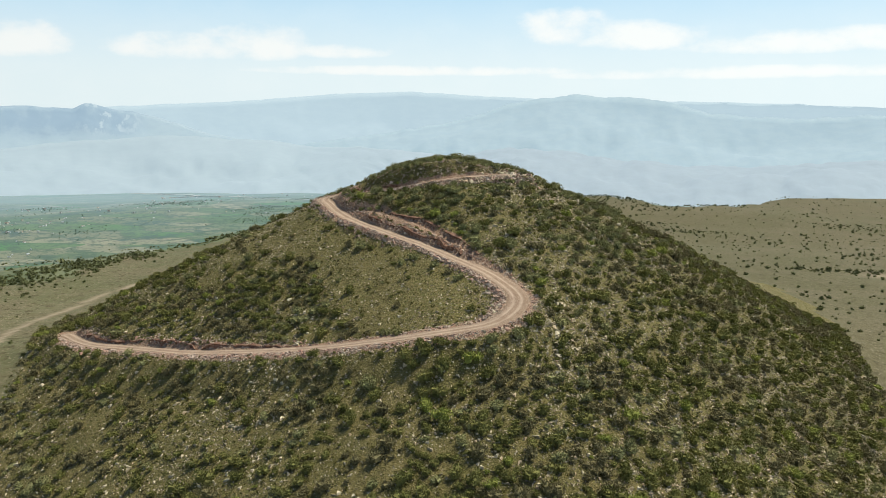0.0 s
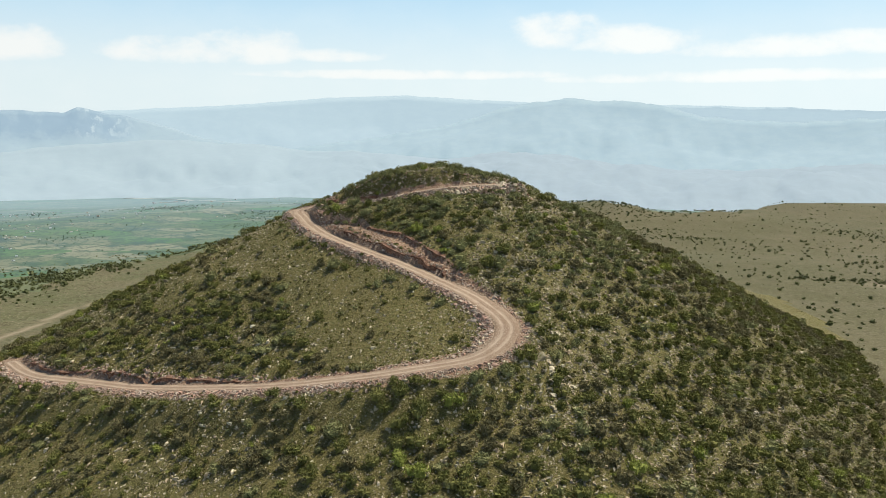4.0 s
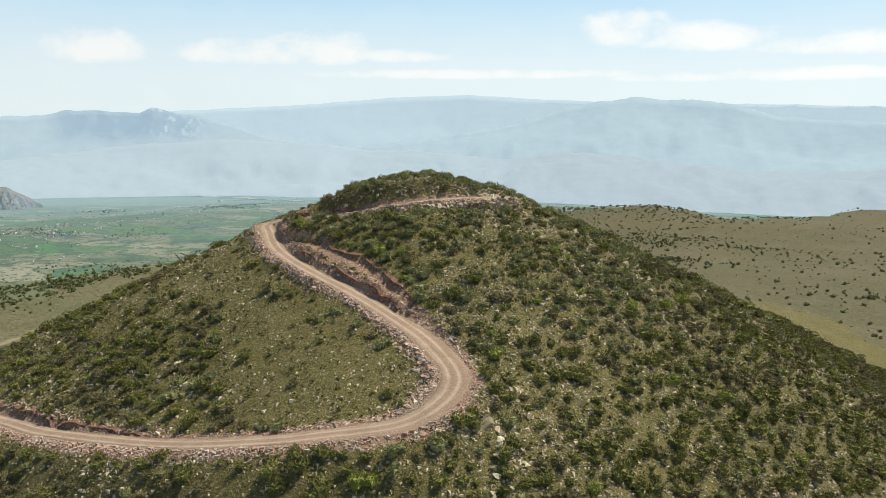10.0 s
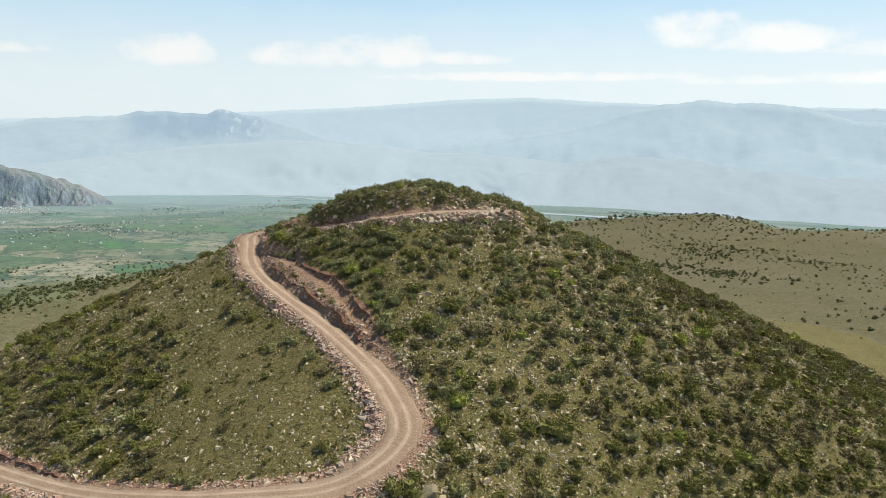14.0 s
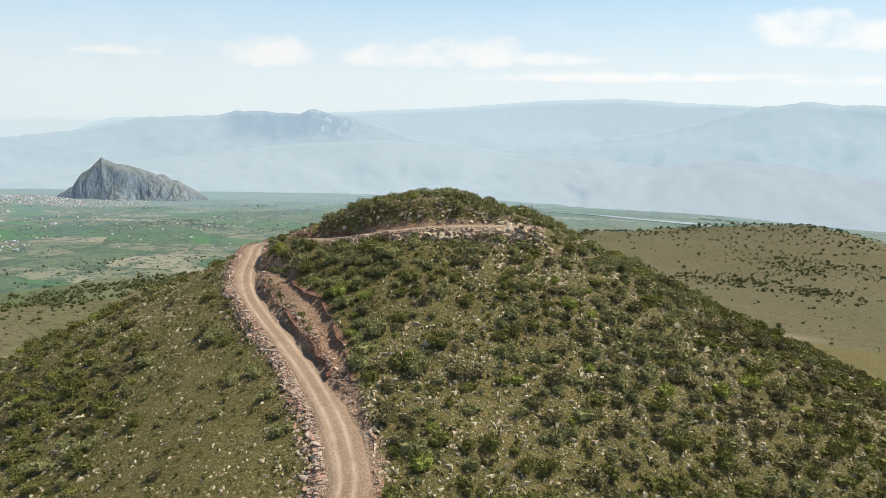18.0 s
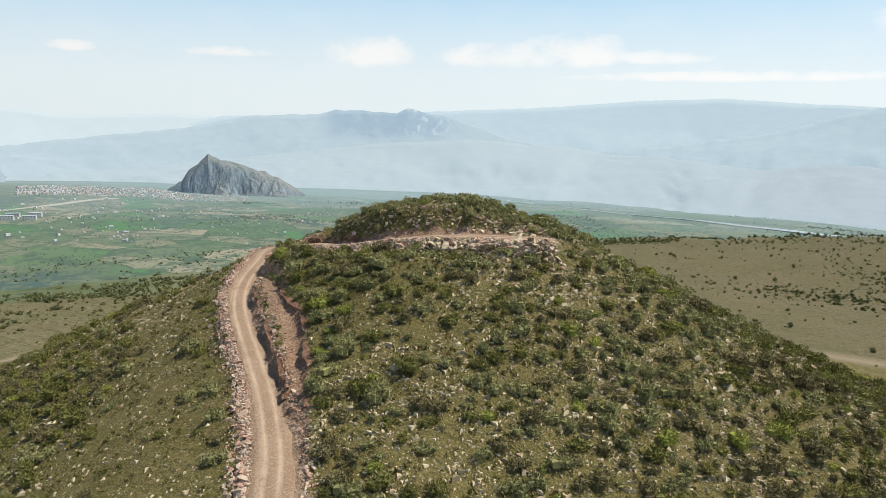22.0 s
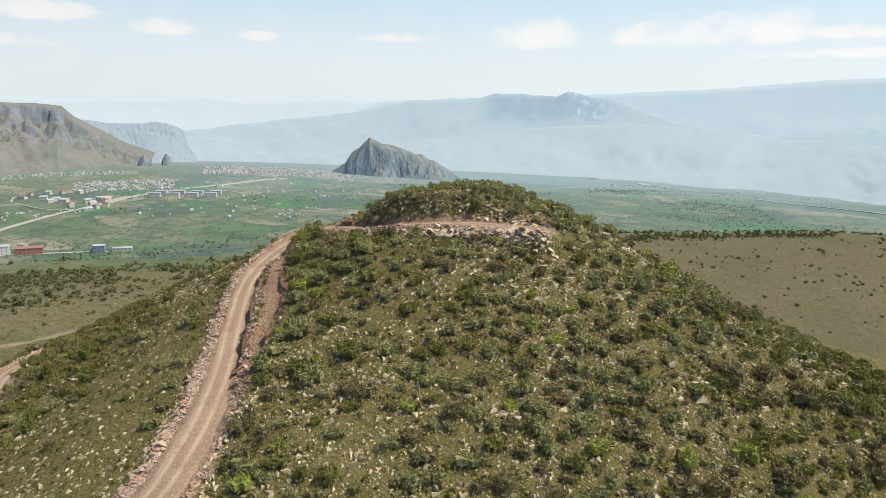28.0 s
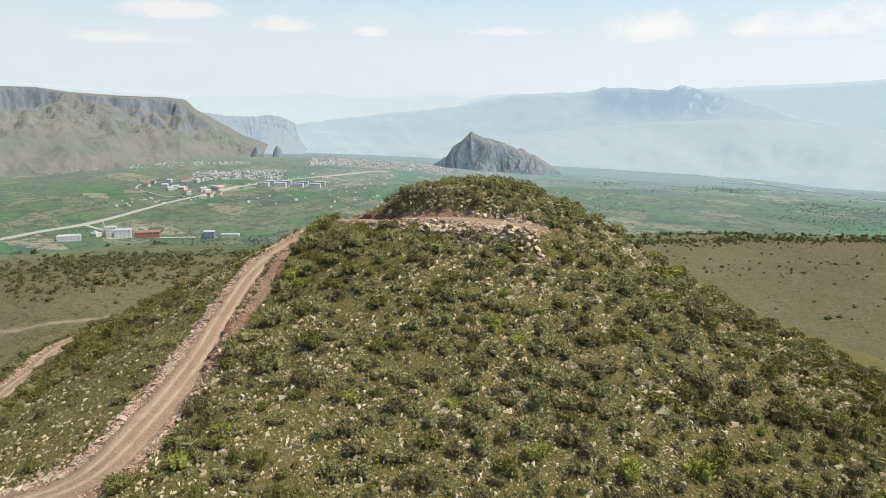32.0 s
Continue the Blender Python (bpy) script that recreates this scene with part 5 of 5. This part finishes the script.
for t, wall in ((True, 0), (False, 1)):
    i = tone == t
    strew("town_houses", [box_form(w, d, h + 3, -3) for w, d, h in SIZES], kind[i], turned(x[i], y[i], z[i], s[i], spin[i]), WALL[wall], "crowded pale house walls of the distant town", "houses")
red = rng.random(len(x)) < 0.28
for t, roof in ((True, 0), (False, 1)):
    i = red == t
    strew("town_roofs", [tri_safe(*gable_form(w, d, h, 1.6, 0.2)) for w, d, h in SIZES], kind[i], turned(x[i], y[i], z[i], s[i], spin[i]), ROOF[roof], "small pitched roofs of the distant town", "roofs")

# single buildings near enough to be told apart
house("hall", -1012, 387, 30, 16, 7, 68, 0, 1, "long white low hall with a pale metal roof", "hall", 0, 1)
house("office_block", -998, 457, 22, 14, 12, 62, 0, 1, "white flat-roofed block beside the highway", "building", 0, 3)
house("office_block", -1012, 446, 14, 12, 15, 62, 0, 1, "taller white flat-roofed block behind the first", "building", 0, 4)
house("school", -978, 486, 34, 14, 9, 60, 3, 0, "long red-walled building with a dark red roof", "building", 2.5, 2)
house("workshop", -912, 551, 15, 12, 10, 55, 2, 1, "blue-grey square workshop with a white roof", "workshop", 0, 2)
house("shed", -898, 577, 26, 9, 4.5, 52, 0, 1, "long low white shed", "shed", 1.0, 1)
house("shed", -1035, 500, 12, 8, 4.5, 20, 1, 2, "small cream shed by the side road", "shed", 1.2, 1)
for k in range(4):
    for j in range(2):
        house("apartment_block", -1365 + 29 * k + 32 * j, 915 + 26 * k - 34 * j, 24, 10, 8, 42, 0, 1, "long white apartment block on the valley floor", "apartments", 0, 3, "apartment blocks at the town's edge")
for k in range(26):
    q = rng.uniform(0, 1)
    house("house", -1270 - 330 * q + rng.uniform(-40, 40), 715 + 20 * q + rng.uniform(-30, 95), rng.uniform(10, 15), rng.uniform(8, 10), rng.uniform(5, 8), rng.uniform(0, 180), int(rng.integers(0, 2)), int(rng.integers(0, 2)), "detached pale house with a pitched roof beside the road", "house", 2.2, 2, "houses beside the highway")


def mosque(x, y):
    """A white domed prayer hall with a slim minaret."""
    z = float(far_land(np.array([x]), np.array([y]))[0])
    ob = tagged(new("mosque"), "small white mosque with domes and a slim minaret", "mosque")
    part("hall", raw_mesh("hall", *box_form(12, 12, 8.5, -3), (WALL[0],)), ob)
    for dx, dy, r, h in ((0, 0, 3.2, 5.5), (-4.6, -4.6, 1.2, 5.5), (4.6, -4.6, 1.2, 5.5)):
        V, F = block_ball(4)
        part("dome", raw_mesh("dome", V * r + (dx, dy, h), F, (ROOF[1],)), ob, "pale metal dome")
    a = np.arange(10) * 2 * math.pi / 10
    rings = ((1.1, -2), (1.0, 15), (1.5, 15.2), (1.5, 16.2), (0.8, 16.4), (0.75, 21), (0.05, 25))
    V = np.vstack([np.stack([9 + r * np.cos(a), 8 + r * np.sin(a), np.full(10, h)], 1) for r, h in rings])
    F = [(k * 10 + i, k * 10 + (i + 1) % 10, k * 10 + 10 + (i + 1) % 10, k * 10 + 10 + i) for k in range(len(rings) - 1) for i in range(10)]
    part("minaret", raw_mesh("minaret", V, F, (WALL[0],)), ob, "slim white minaret with a balcony")
    ob.matrix_basis = pose(x, y, z, 0, 0, 30)


mosque(-1028, 428)

# ---- outcrops of pale rock ----
OUTCROP = [stone_form(700 + k, 3) for k in range(5)]
outcrops = {}
for k, (cx, cy, spread_r, n, big_r) in enumerate(((17.5, 100.5, 2.6, 26, 0.85), (-30, 121, 2.2, 9, 0.6), (40, 150, 3.0, 12, 0.7), (22, 148, 3.0, 12, 0.6), (4, 159.2, 3.2, 26, 0.5), (9, 159.8, 3.2, 34, 0.55), (14.5, 159.6, 2.4, 18, 0.6), (1.5, 153.6, 1.6, 7, 0.7), (17, 148, 2.5, 9, 0.5), (-40, 116, 2.0, 6, 0.5))):
    for j in range(n):
        px, py = cx + rng.normal(0, spread_r * 0.5), cy + rng.normal(0, spread_r * 0.5)
        if abs(road.near(np.array([px]), np.array([py]))[0][0]) < HALF + 0.6:
            continue
        r = big_r * rng.uniform(0.35, 1.0)
        pz = float(land(np.array([px]), np.array([py]))[0])
        m = Matrix.LocRotScale((px, py, pz + 0.12 * r), Euler((rng.uniform(-0.3, 0.3), rng.uniform(-0.3, 0.3), rng.uniform(0, 6.28))), (r, r, r))
        i = int(rng.integers(0, 5))
        if i in outcrops:
            again(outcrops[i], m)
        else:
            outcrops[i] = tagged(new("rock", raw_mesh("rock", *OUTCROP[i], (STONE,))), "grey-white weathered rock of an outcrop on the slope", "rock", "outcrop rocks")
            outcrops[i].matrix_basis = m

# ---- the pile of rocks tipped over the edge of the upper bench ----
for j in range(250):
    i = int(rng.integers(0, len(pile.p)))
    px, py = pile.p[i, 0] + rng.normal(0, 0.4), pile.p[i, 1] + rng.normal(-0.2, 0.55)
    if j % 4 == 0:
        px, py = rng.normal(18.2, 1.1), rng.normal(155.2, 0.8)
    if abs(road.near(np.array([px]), np.array([py]))[0][0]) < HALF + 0.4:
        continue
    r = rng.uniform(0.26, 0.58)
    pz = float(land(np.array([px]), np.array([py]))[0])
    m = Matrix.LocRotScale((px, py, pz + 0.3 * r), Euler((rng.uniform(-0.4, 0.4), rng.uniform(-0.4, 0.4), rng.uniform(0, 6.28))), (r, r, r))
    k = ("pile", int(rng.integers(0, 6)))
    if k in outcrops:
        again(outcrops[k], m)
    else:
        outcrops[k] = tagged(new("rock", raw_mesh("rock", *RUBBLE[k[1]], (STONE if k[1] % 2 else RUBBLE_STONE,))), "pale broken rock in the pile below the bench", "rock", "rocks tipped below the bench")
        outcrops[k].matrix_basis = m
